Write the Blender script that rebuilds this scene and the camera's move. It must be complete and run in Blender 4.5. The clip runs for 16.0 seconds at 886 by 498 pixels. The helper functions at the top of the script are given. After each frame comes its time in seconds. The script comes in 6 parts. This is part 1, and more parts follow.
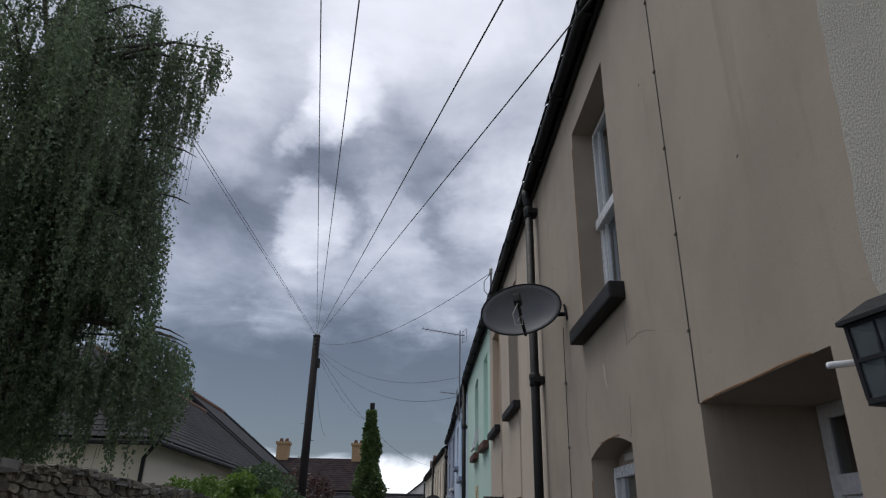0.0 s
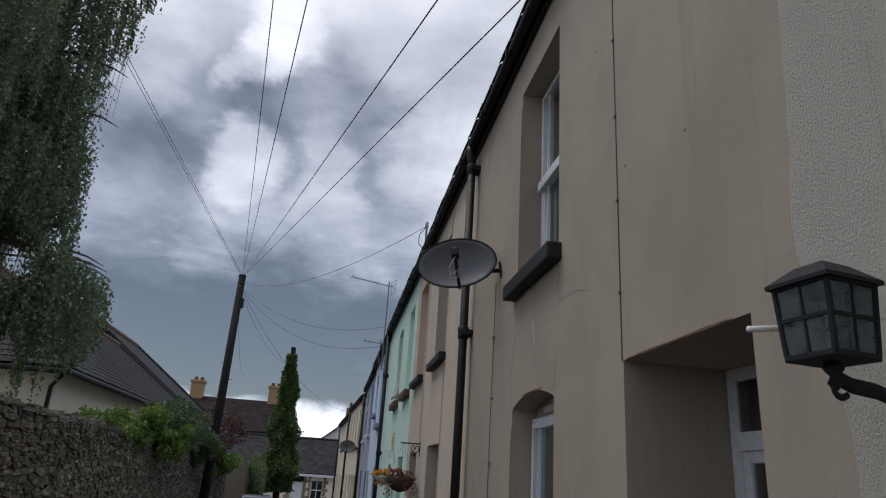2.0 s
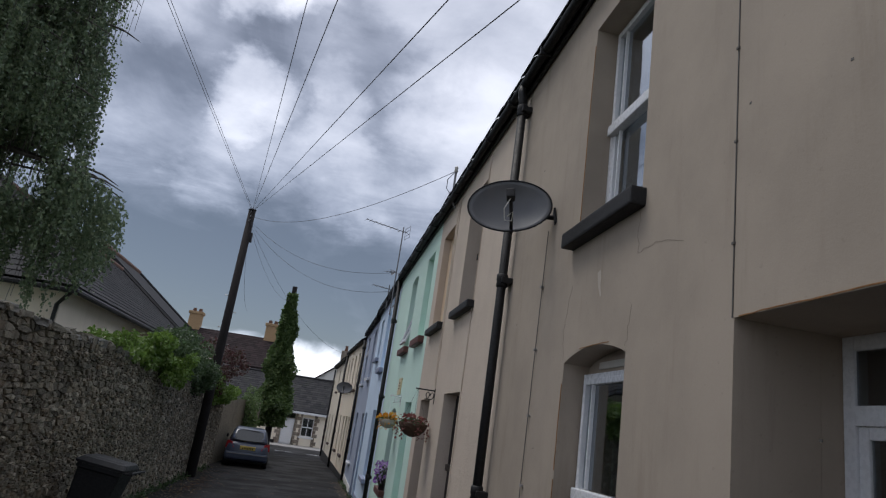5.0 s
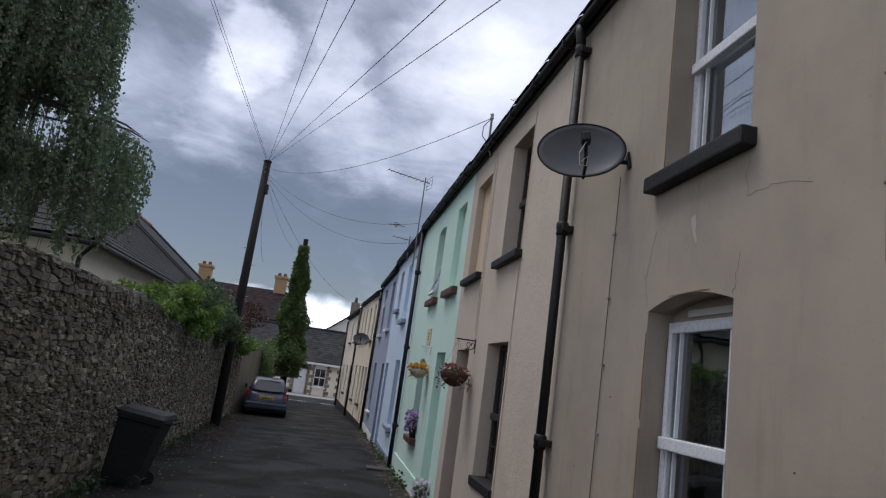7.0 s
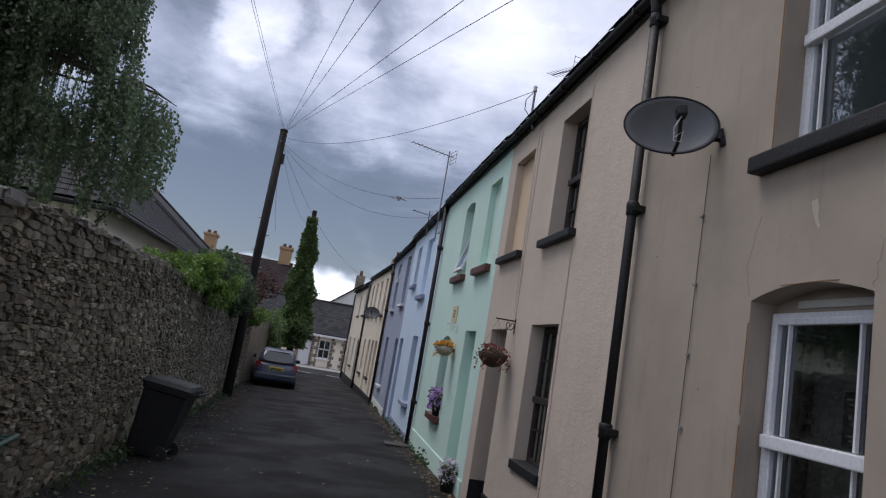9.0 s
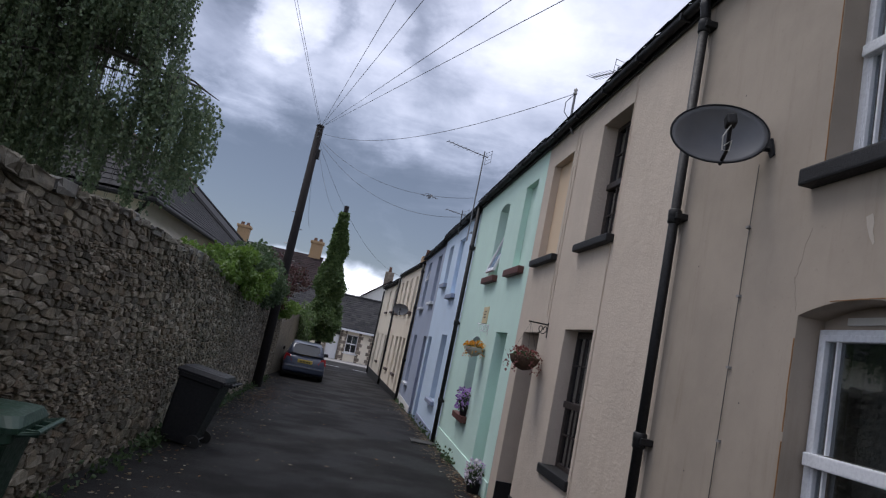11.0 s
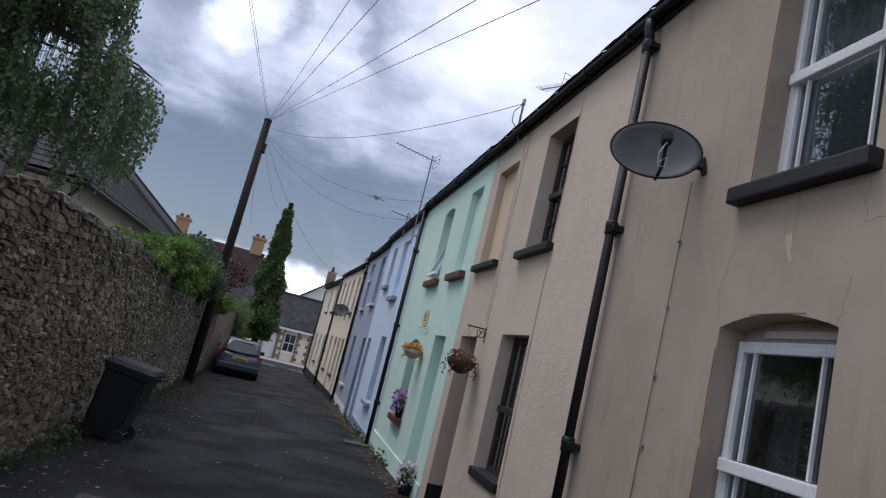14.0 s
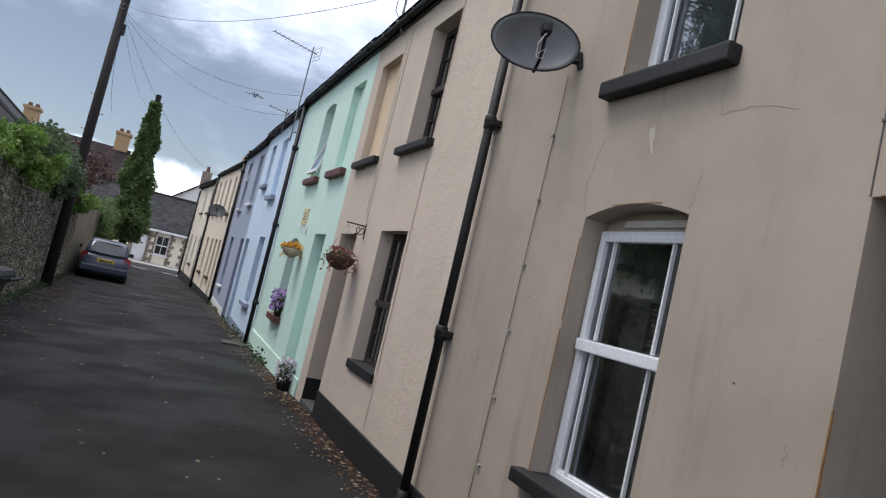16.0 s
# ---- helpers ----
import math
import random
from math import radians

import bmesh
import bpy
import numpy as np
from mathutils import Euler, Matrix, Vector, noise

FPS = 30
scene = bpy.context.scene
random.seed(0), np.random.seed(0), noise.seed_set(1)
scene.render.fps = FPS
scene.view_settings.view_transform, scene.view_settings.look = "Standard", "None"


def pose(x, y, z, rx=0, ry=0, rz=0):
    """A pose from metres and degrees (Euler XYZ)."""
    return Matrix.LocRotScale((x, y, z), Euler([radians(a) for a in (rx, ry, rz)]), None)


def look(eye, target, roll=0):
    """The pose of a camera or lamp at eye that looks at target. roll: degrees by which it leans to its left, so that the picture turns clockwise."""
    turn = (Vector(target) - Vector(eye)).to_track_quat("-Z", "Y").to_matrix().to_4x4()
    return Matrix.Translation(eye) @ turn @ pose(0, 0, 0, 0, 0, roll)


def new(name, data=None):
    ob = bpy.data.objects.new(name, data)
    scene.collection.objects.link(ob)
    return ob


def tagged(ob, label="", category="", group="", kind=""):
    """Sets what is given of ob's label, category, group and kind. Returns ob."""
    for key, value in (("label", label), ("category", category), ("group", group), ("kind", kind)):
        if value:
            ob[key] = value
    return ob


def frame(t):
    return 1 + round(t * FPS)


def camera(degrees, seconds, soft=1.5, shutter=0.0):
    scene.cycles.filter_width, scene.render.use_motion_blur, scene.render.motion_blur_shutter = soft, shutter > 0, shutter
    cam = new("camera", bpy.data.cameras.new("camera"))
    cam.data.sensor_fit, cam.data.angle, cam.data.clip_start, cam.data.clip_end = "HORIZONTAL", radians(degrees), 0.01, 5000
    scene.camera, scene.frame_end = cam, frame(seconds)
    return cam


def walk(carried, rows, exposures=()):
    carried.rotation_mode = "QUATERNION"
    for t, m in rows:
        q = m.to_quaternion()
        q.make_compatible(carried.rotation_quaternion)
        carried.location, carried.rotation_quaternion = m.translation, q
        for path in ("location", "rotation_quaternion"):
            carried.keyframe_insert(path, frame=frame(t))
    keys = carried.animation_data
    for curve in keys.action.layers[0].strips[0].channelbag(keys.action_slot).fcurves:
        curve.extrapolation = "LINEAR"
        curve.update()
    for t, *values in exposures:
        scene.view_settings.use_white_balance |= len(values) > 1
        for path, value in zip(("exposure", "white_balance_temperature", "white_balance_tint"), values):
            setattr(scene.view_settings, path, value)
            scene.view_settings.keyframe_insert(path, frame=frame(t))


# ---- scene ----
cam = camera(68.1, 16.0, 1.2)
PATH = [
    (0, (4.26, 2.325, 2.216), (4.337, 4.163, 3.002), 1.1),
    (0.5, (4.239, 2.333, 2.194), (4.422, 4.187, 2.923), 1.5),
    (1, (4.232, 2.332, 2.188), (4.457, 4.185, 2.904), 2.4),
    (1.5, (4.226, 2.34, 2.18), (4.485, 4.198, 2.872), 3.3),
    (2, (4.193, 2.31, 2.172), (4.487, 4.173, 2.836), 3.8),
    (2.3, (4.194, 2.371, 2.154), (4.352, 4.271, 2.759), 3.7),
    (2.5, (4.182, 2.406, 2.163), (4.316, 4.311, 2.758), 3.1),
    (3, (4.12, 2.492, 2.156), (4.336, 4.38, 2.781), 4.8),
    (3.5, (4.024, 2.577, 2.147), (4.365, 4.463, 2.719), 6.1),
    (4, (3.942, 2.614, 2.14), (4.262, 4.504, 2.71), 8.5),
    (4.2, (3.936, 2.633, 2.15), (4.274, 4.52, 2.721), 9.0),
    (6.3, (3.725, 2.718, 2.076), (3.968, 4.651, 2.529), 6.7),
    (6.5, (3.678, 2.771, 2.072), (3.951, 4.7, 2.526), 5.7),
    (7, (3.49, 2.896, 2.07), (3.817, 4.831, 2.456), 8.0),
    (7.5, (3.277, 2.984, 2.095), (3.621, 4.927, 2.419), 4.6),
    (8, (3.183, 3.09, 2.063), (3.443, 5.045, 2.399), 7.9),
    (8.5, (3.136, 3.185, 2.077), (3.415, 5.139, 2.402), 8.9),
    (9, (3.06, 3.252, 2.058), (3.397, 5.198, 2.37), 9.6),
    (9.2, (3.013, 3.243, 2.051), (3.308, 5.197, 2.352), 9.8),
    (11.3, (2.984, 3.264, 2.068), (3.238, 5.227, 2.354), 11.9),
    (11.5, (2.991, 3.273, 2.059), (3.244, 5.237, 2.336), 11.9),
    (12, (2.992, 3.274, 2.042), (3.256, 5.239, 2.303), 12.4),
    (12.5, (2.993, 3.28, 2.051), (3.272, 5.244, 2.306), 12.1),
    (13, (2.989, 3.281, 2.046), (3.273, 5.243, 2.305), 12.2),
    (13.5, (2.995, 3.278, 2.037), (3.282, 5.239, 2.31), 12.3),
    (13.7, (2.977, 3.262, 2.012), (3.296, 5.216, 2.295), 13.2),
    (14, (3.009, 3.228, 2.045), (3.42, 5.156, 2.385), 13.9),
    (14.2, (2.997, 3.211, 2.01), (3.448, 5.142, 2.272), 15.3),
    (14.5, (3.047, 3.243, 1.943), (3.718, 5.117, 2.136), 22.2),
    (14.7, (3.025, 3.22, 1.924), (3.78, 5.065, 2.081), 20.4),
    (15, (3.083, 3.259, 1.963), (3.894, 5.083, 2.087), 18.5),
    (15.5, (3.091, 3.276, 1.954), (3.94, 5.083, 2.074), 19.0),
    (16, (3.1, 3.271, 1.974), (3.906, 5.096, 2.116), 13.3),
]
EXPOSURES = [(0.0, 0.6, 6450, 10), (4.0, 0.74, 6430, 10), (7.0, 0.92, 6330, 12), (9.0, 0.97, 6270, 14), (12.5, 1.05, 6220, 14), (14.2, 1.13, 6220, 13), (14.7, 1.42, 6430, 12), (15.2, 1.68, 6570, 10), (16.0, 1.68, 6430, 10)]
walk(cam, [(t, look(eye, target, roll)) for t, eye, target, roll in PATH], EXPOSURES)


# ---- node helpers ----
class Nodes:
    """A small wrapper round a node tree."""

    def __init__(self, tree):
        self.tree = tree
        tree.nodes.clear()

    def add(self, kind, inputs=None, operation=""):
        n = self.tree.nodes.new(kind)
        if operation:
            n.operation = operation
        for key, value in (inputs or {}).items():
            if isinstance(value, bpy.types.NodeSocket):
                self.tree.links.new(value, n.inputs[key])
            else:
                n.inputs[key].default_value = value
        return n

    def math(self, op, a, b=0.0, c=0.0, clamp=False):
        n = self.add("ShaderNodeMath", operation=op)
        n.use_clamp = clamp
        for i, v in enumerate((a, b, c)):
            if isinstance(v, bpy.types.NodeSocket):
                self.tree.links.new(v, n.inputs[i])
            else:
                n.inputs[i].default_value = v
        return n.outputs[0]

    def mix(self, fac, a, b, blend="MIX"):
        n = self.add("ShaderNodeMix")
        n.data_type, n.blend_type = "RGBA", blend
        for i, v in ((0, fac), (6, a), (7, b)):
            if isinstance(v, bpy.types.NodeSocket):
                self.tree.links.new(v, n.inputs[i])
            elif i == 0:
                n.inputs[0].default_value = v
            else:
                n.inputs[i].default_value = (*v, 1.0)
        return n.outputs[2]

    def noise(self, vec, scale, detail=4.0, rough=0.55, distort=0.0):
        n = self.add("ShaderNodeTexNoise", {"Scale": scale, "Detail": detail, "Roughness": rough, "Distortion": distort})
        if vec is not None:
            self.tree.links.new(vec, n.inputs["Vector"])
        return n.outputs["Fac"]

    def ramp(self, fac, lo, hi, a=0.0, b=1.0):
        n = self.add("ShaderNodeMapRange", {"Value": fac, "From Min": lo, "From Max": hi, "To Min": a, "To Max": b})
        n.interpolation_type = "SMOOTHSTEP"
        return n.outputs[0]


# ---- world: a broken overcast sky, dark low band over a bright gap at the horizon ----
world = bpy.data.worlds.new("overcast_sky")
scene.world = world
world.use_nodes = True
w = Nodes(world.node_tree)
coord = w.add("ShaderNodeTexCoord").outputs["Generated"]
sep = w.add("ShaderNodeSeparateXYZ", {0: coord})
up = w.math("MAXIMUM", sep.outputs[2], 0.0)
flat = w.math("ADD", up, 0.42)
plan = w.add("ShaderNodeCombineXYZ", {0: w.math("DIVIDE", sep.outputs[0], flat), 1: w.math("DIVIDE", sep.outputs[1], flat), 2: 0.35})
warp = w.add("ShaderNodeTexNoise", {"Vector": plan.outputs[0], "Scale": 4.0, "Detail": 8.0, "Roughness": 0.6})
shift = w.add("ShaderNodeVectorMath", {0: warp.outputs["Color"], 1: (0.5, 0.5, 0.5)}, operation="SUBTRACT")
shift = w.add("ShaderNodeVectorMath", {0: shift.outputs[0], "Scale": 0.24}, operation="SCALE")
bent = w.add("ShaderNodeVectorMath", {0: coord, 1: shift.outputs[0]}, operation="ADD")
bent = w.add("ShaderNodeVectorMath", {0: bent.outputs[0]}, operation="NORMALIZE").outputs[0]
big = w.noise(plan.outputs[0], 2.0, 6.0, 0.52, 0.3)
fine = w.noise(plan.outputs[0], 4.6, 10.0, 0.58, 0.5)
body = w.math("ADD", w.ramp(big, 0.3, 0.72, 0.43, 0.60), w.math("MULTIPLY", w.math("SUBTRACT", fine, 0.5), 0.46))
# banks of cloud and gaps: direction, reach in degrees, how much darker or lighter
BANKS = [((-0.24, 0.85, 0.47), 9, -0.26), ((-0.33, 0.84, 0.45), 6, -0.16), ((-0.05, 0.86, 0.51), 7, -0.24), ((0.09, 0.82, 0.57), 6.5, -0.20),
         ((0.03, 0.88, 0.46), 6, -0.16), ((-0.09, 0.92, 0.39), 5, -0.14), ((-0.33, 0.91, 0.27), 8, -0.16), ((-0.2, 0.96, 0.22), 9, -0.24),
         ((-0.06, 0.975, 0.20), 8, -0.24), ((0.07, 0.98, 0.165), 8, -0.22), ((-0.13, 0.98, 0.145), 7, -0.20), ((0.2, 0.965, 0.16), 8, -0.18),
         ((-0.145, 0.83, 0.53), 3.0, 0.40), ((-0.115, 0.81, 0.57), 4, 0.34), ((-0.165, 0.9, 0.405), 3.2, 0.42), ((-0.03, 0.905, 0.425), 3.5, 0.26),
         ((-0.31, 0.80, 0.52), 5, 0.20), ((0.17, 0.86, 0.47), 6, 0.12), ((0.02, 0.75, 0.66), 12, 0.16), ((-0.21, 0.74, 0.64), 11, 0.12),
         ((0.15, 0.885, 0.44), 6, 0.12), ((0.25, 0.85, 0.47), 8, 0.08), ((-0.17, 0.93, 0.32), 4.5, 0.18), ((-0.03, 0.93, 0.36), 5, 0.12)]
for d, reach, amount in BANKS:
    dot = w.add("ShaderNodeVectorMath", {0: bent, 1: Vector(d).normalized()}, operation="DOT_PRODUCT").outputs["Value"]
    body = w.math("ADD", body, w.ramp(dot, math.cos(radians(reach * 1.25)), 1.0, 0.0, amount * 0.8))
body = w.math("ADD", body, w.ramp(up, 0.66, 0.85, 0.0, 0.22))
body = w.math("ADD", body, w.math("MULTIPLY", w.ramp(up, 0.12, 0.36, -0.30, 0.0), w.ramp(sep.outputs[1], 0.3, 0.7)))
long_vec = w.add("ShaderNodeCombineXYZ", {0: w.math("MULTIPLY", sep.outputs[0], 3.0), 1: w.math("MULTIPLY", sep.outputs[1], 3.0), 2: w.math("MULTIPLY", up, 11.0)})
streaks = w.noise(long_vec.outputs[0], 1.6, 7.0, 0.6, 0.8)
low = w.ramp(up, 0.14, 0.42, 1.0, 0.25)
body = w.math("ADD", body, w.math("MULTIPLY", w.math("MULTIPLY", w.math("SUBTRACT", streaks, 0.5), low), 0.85))
curve = w.add("ShaderNodeValToRGB", {0: body})
stops = curve.color_ramp.elements
stops[0].position, stops[0].color = 0.0, (0.07, 0.07, 0.07, 1)
stops[1].position, stops[1].color = 1.0, (0.72, 0.72, 0.72, 1)
for pos, v in ((0.10, 0.085), (0.22, 0.13), (0.38, 0.25), (0.50, 0.36), (0.62, 0.45), (0.76, 0.57)):
    stops.new(pos).color = (v, v, v, 1)
body = w.add("ShaderNodeSeparateColor", {0: curve.outputs[0]}).outputs[0]
tall = w.math("ADD", up, w.math("MULTIPLY", w.math("SUBTRACT", fine, 0.5), 0.06))
gap = w.math("MULTIPLY", w.math("MULTIPLY", w.ramp(tall, 0.08, 0.105, 1.0, 0.0), w.ramp(sep.outputs[1], 0.75, 0.95)), w.ramp(w.noise(plan.outputs[0], 3.0, 5.0), 0.3, 0.6, 0.7, 1.0))
body = w.math("ADD", body, w.math("MULTIPLY", gap, w.math("SUBTRACT", 0.85, body)))
tint = w.mix(w.ramp(body, 0.1, 0.6), (0.87, 0.93, 1.13), (0.955, 0.97, 1.06))
cloud = w.mix(1.0, tint, w.add("ShaderNodeCombineColor", {0: body, 1: body, 2: body}).outputs[0], "MULTIPLY")
sky = w.add("ShaderNodeTexSky")
sky.sky_type, sky.sun_disc, sky.sun_elevation, sky.sun_rotation = "NISHITA", False, radians(48), radians(150)
light = w.mix(0.02, cloud, sky.outputs[0])
# the unseen sky behind, towards the lane's near end, dimmed to darken the reveals
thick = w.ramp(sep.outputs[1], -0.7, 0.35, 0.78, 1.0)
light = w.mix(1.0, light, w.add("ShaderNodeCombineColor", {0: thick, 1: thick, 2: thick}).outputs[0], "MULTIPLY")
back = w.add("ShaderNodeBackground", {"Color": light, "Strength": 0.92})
w.add("ShaderNodeOutputWorld", {"Surface": back.outputs[0]})

sun = new("sun", bpy.data.lights.new("sun", "SUN"))
sun.data.energy, sun.data.angle, sun.data.color = 0.75, radians(30), (1.0, 0.96, 0.9)
sun.matrix_world = look((0, 0, 30), (11, -7, 0))


# ---- materials ----
def material(name, build):
    m = bpy.data.materials.new(name)
    m.use_nodes = True
    n = Nodes(m.node_tree)
    n.add("ShaderNodeOutputMaterial", {"Surface": build(n)})
    return m


def principled(n, color, rough, bump=None, strength=0.3, dist=0.01, **extra):
    inputs = {"Roughness": rough}
    inputs["Base Color"] = color if isinstance(color, bpy.types.NodeSocket) else (*color, 1.0)
    if bump is not None:
        inputs["Normal"] = n.add("ShaderNodeBump", {"Height": bump, "Strength": strength, "Distance": dist}).outputs[0]
    for key, value in extra.items():
        inputs[key.replace("_", " ")] = value
    return n.add("ShaderNodeBsdfPrincipled", inputs).outputs[0]


def place(n):
    return n.add("ShaderNodeNewGeometry").outputs["Position"]


def stretch(n, vec, s):
    return n.add("ShaderNodeMapping", {"Vector": vec, "Scale": s}).outputs[0]


def painted_render(name, color, grain=60.0, relief=0.25, stain=0.22, dist=0.006):
    """Painted render on a house front: fine grain, blotches and rain streaks."""
    def build(n):
        p = place(n)
        blotch = n.noise(p, 1.3, 6.0, 0.6)
        streak = n.noise(stretch(n, p, (3.0, 3.0, 0.35)), 2.2, 6.0, 0.65)
        c = n.mix(n.ramp(blotch, 0.35, 0.72, 0.0, stain), color, tuple(x * 0.62 for x in color))
        c = n.mix(n.ramp(streak, 0.52, 0.75, 0.0, stain * 0.8), c, tuple(x * y for x, y in zip(color, (0.6, 0.56, 0.5))))
        c = n.mix(n.ramp(n.noise(p, 34.0, 3.0), 0.66, 0.74, 0.0, 0.25), c, tuple(x * 0.55 for x in color))
        g = n.noise(p, grain, 5.0, 0.65)
        h = n.math("ADD", g, n.math("MULTIPLY", n.noise(p, 5.0, 4.0), 1.5))
        return principled(n, c, n.ramp(g, 0.3, 0.7, 0.75, 0.92), h, relief, dist)
    return material(name, build)


def plain(name, color, rough=0.5, vary=0.25, scale=14.0, bump=0.15, metal=0.0, dist=0.003):
    def build(n):
        p = place(n)
        a = n.noise(p, scale, 5.0, 0.6)
        b = n.noise(p, scale * 6.0, 4.0, 0.6)
        c = n.mix(n.ramp(a, 0.3, 0.7, 0.0, vary), color, tuple(x * 0.5 for x in color))
        c = n.mix(n.ramp(b, 0.55, 0.75, 0.0, vary * 0.8), c, tuple(min(1.0, x * 1.5 + 0.01) for x in color))
        return principled(n, c, n.ramp(b, 0.3, 0.7, max(0.05, rough - 0.1), min(1.0, rough + 0.12)), b, bump, dist, Metallic=metal)
    return material(name, build)


def stone_like(name, tones, scale=9.0, bump=0.6, dist=0.015, island=False):
    """Stone whose tone changes from piece to piece."""
    def build(n):
        p = place(n)
        pick = n.add("ShaderNodeNewGeometry").outputs["Random Per Island"] if island else n.add("ShaderNodeObjectInfo").outputs["Random"]
        r = n.add("ShaderNodeValToRGB", {0: pick})
        r.color_ramp.interpolation = "LINEAR"
        e = r.color_ramp.elements
        e[0].color, e[1].color = (*tones[0], 1), (*tones[-1], 1)
        for i, t in enumerate(tones[1:-1]):
            x = e.new((i + 1) / (len(tones) - 1))
            x.color = (*t, 1)
        a = n.noise(p, scale, 7.0, 0.65, 0.4)
        b = n.noise(p, scale * 7.0, 5.0, 0.65)
        c = n.mix(n.ramp(a, 0.35, 0.7, 0.0, 0.55), r.outputs[0], tuple(x * 0.45 for x in tones[0]))
        c = n.mix(n.ramp(n.noise(p, scale * 2.3, 6.0, 0.7), 0.57, 0.68, 0.0, 0.6), c, (0.33, 0.315, 0.27))
        c = n.mix(n.ramp(n.noise(p, scale * 5.0, 4.0, 0.7), 0.62, 0.70, 0.0, 0.45), c, (0.42, 0.40, 0.34))
        c = n.mix(n.ramp(n.noise(p, 1.1, 5.0, 0.6), 0.5, 0.7, 0.0, 0.35), c, (0.045, 0.05, 0.03))
        return principled(n, c, 0.9, n.math("ADD", n.math("MULTIPLY", a, 1.6), b), bump, dist)
    return material(name, build)


def leaf_material(name, colors, gloss=0.45):
    def build(n):
        pick = n.add("ShaderNodeNewGeometry").outputs["Random Per Island"]
        r = n.add("ShaderNodeValToRGB", {0: pick})
        e = r.color_ramp.elements
        e[0].color, e[1].color = (*colors[0], 1), (*colors[-1], 1)
        for i, t in enumerate(colors[1:-1]):
            x = e.new((i + 1) / (len(colors) - 1))
            x.color = (*t, 1)
        front = principled(n, r.outputs[0], gloss)
        glow = n.add("ShaderNodeBsdfTranslucent", {"Color": r.outputs[0]}).outputs[0]
        return n.add("ShaderNodeMixShader", {0: 0.42, 1: front, 2: glow}).outputs[0]
    return material(name, build)


def glass_build(n):
    ripple = n.noise(place(n), 2.2, 2.0)
    normal = n.add("ShaderNodeBump", {"Height": ripple, "Strength": 0.12, "Distance": 0.01}).outputs[0]
    edge = n.add("ShaderNodeLayerWeight", {"Blend": 0.5, "Normal": normal}).outputs["Facing"]
    f = n.math("ADD", 0.10, n.math("MULTIPLY", n.math("POWER", edge, 2.0), 0.7))
    see = n.add("ShaderNodeBsdfTransparent", {"Color": (0.52, 0.54, 0.55, 1)}).outputs[0]
    shine = n.add("ShaderNodeBsdfGlossy", {"Color": (0.9, 0.95, 1, 1), "Roughness": 0.02, "Normal": normal}).outputs[0]
    return n.add("ShaderNodeMixShader", {0: f, 1: see, 2: shine}).outputs[0]


def asphalt_build(n):
    p = place(n)
    grit = n.noise(p, 140.0, 3.0, 0.7)
    worn = n.noise(p, 0.55, 6.0, 0.6, 0.6)
    patch = n.noise(stretch(n, p, (1.0, 0.45, 1.0)), 0.9, 5.0, 0.55, 0.4)
    c = n.mix(n.ramp(worn, 0.35, 0.68), (0.0066, 0.0064, 0.0068), (0.015, 0.0146, 0.0144))
    c = n.mix(n.ramp(patch, 0.58, 0.70, 0.0, 0.2), c, (0.030, 0.029, 0.028))
    c = n.mix(n.ramp(grit, 0.6, 0.78, 0.0, 0.5), c, (0.05, 0.048, 0.046))
    c = n.mix(n.ramp(n.noise(p, 4.0, 6.0, 0.7), 0.58, 0.72, 0.0, 0.45), c, (0.018, 0.018, 0.018))
    wet = n.ramp(n.noise(p, 0.8, 4.0), 0.4, 0.65, 0.72, 0.95)
    return principled(n, c, wet, n.math("ADD", grit, n.math("MULTIPLY", n.noise(p, 22.0, 4.0), 0.6)), 0.5, 0.008, Specular_IOR_Level=0.22)


def slate_build(n):
    p = place(n)
    pick = n.add("ShaderNodeNewGeometry").outputs["Random Per Island"]
    c = n.mix(pick, (0.022, 0.0225, 0.026), (0.050, 0.049, 0.051))
    c = n.mix(n.ramp(n.noise(p, 3.0, 6.0, 0.7), 0.5, 0.7, 0.0, 0.4), c, (0.05, 0.049, 0.046))
    c = n.mix(n.ramp(n.noise(p, 1.2, 5.0, 0.7), 0.52, 0.7, 0.0, 0.5), c, (0.035, 0.04, 0.03))
    return principled(n, c, 0.75, n.noise(p, 30.0, 5.0), 0.4, 0.006, Specular_IOR_Level=0.12)


def red_slate_build(n):
    p = place(n)
    pick = n.add("ShaderNodeNewGeometry").outputs["Random Per Island"]
    c = n.mix(pick, (0.018, 0.013, 0.014), (0.036, 0.025, 0.026))
    c = n.mix(n.ramp(n.noise(p, 1.5, 6.0, 0.7), 0.5, 0.7, 0.0, 0.45), c, (0.07, 0.058, 0.056))
    return principled(n, c, 0.85, n.noise(p, 20.0, 5.0), 0.4, 0.01, Specular_IOR_Level=0.12)


def earth_build(n):
    p = place(n)
    c = n.mix(n.ramp(n.noise(p, 0.4, 7.0, 0.6), 0.35, 0.7), (0.05, 0.07, 0.03), (0.09, 0.085, 0.05))
    return principled(n, c, 0.95, n.noise(p, 12.0, 6.0), 0.6, 0.03)


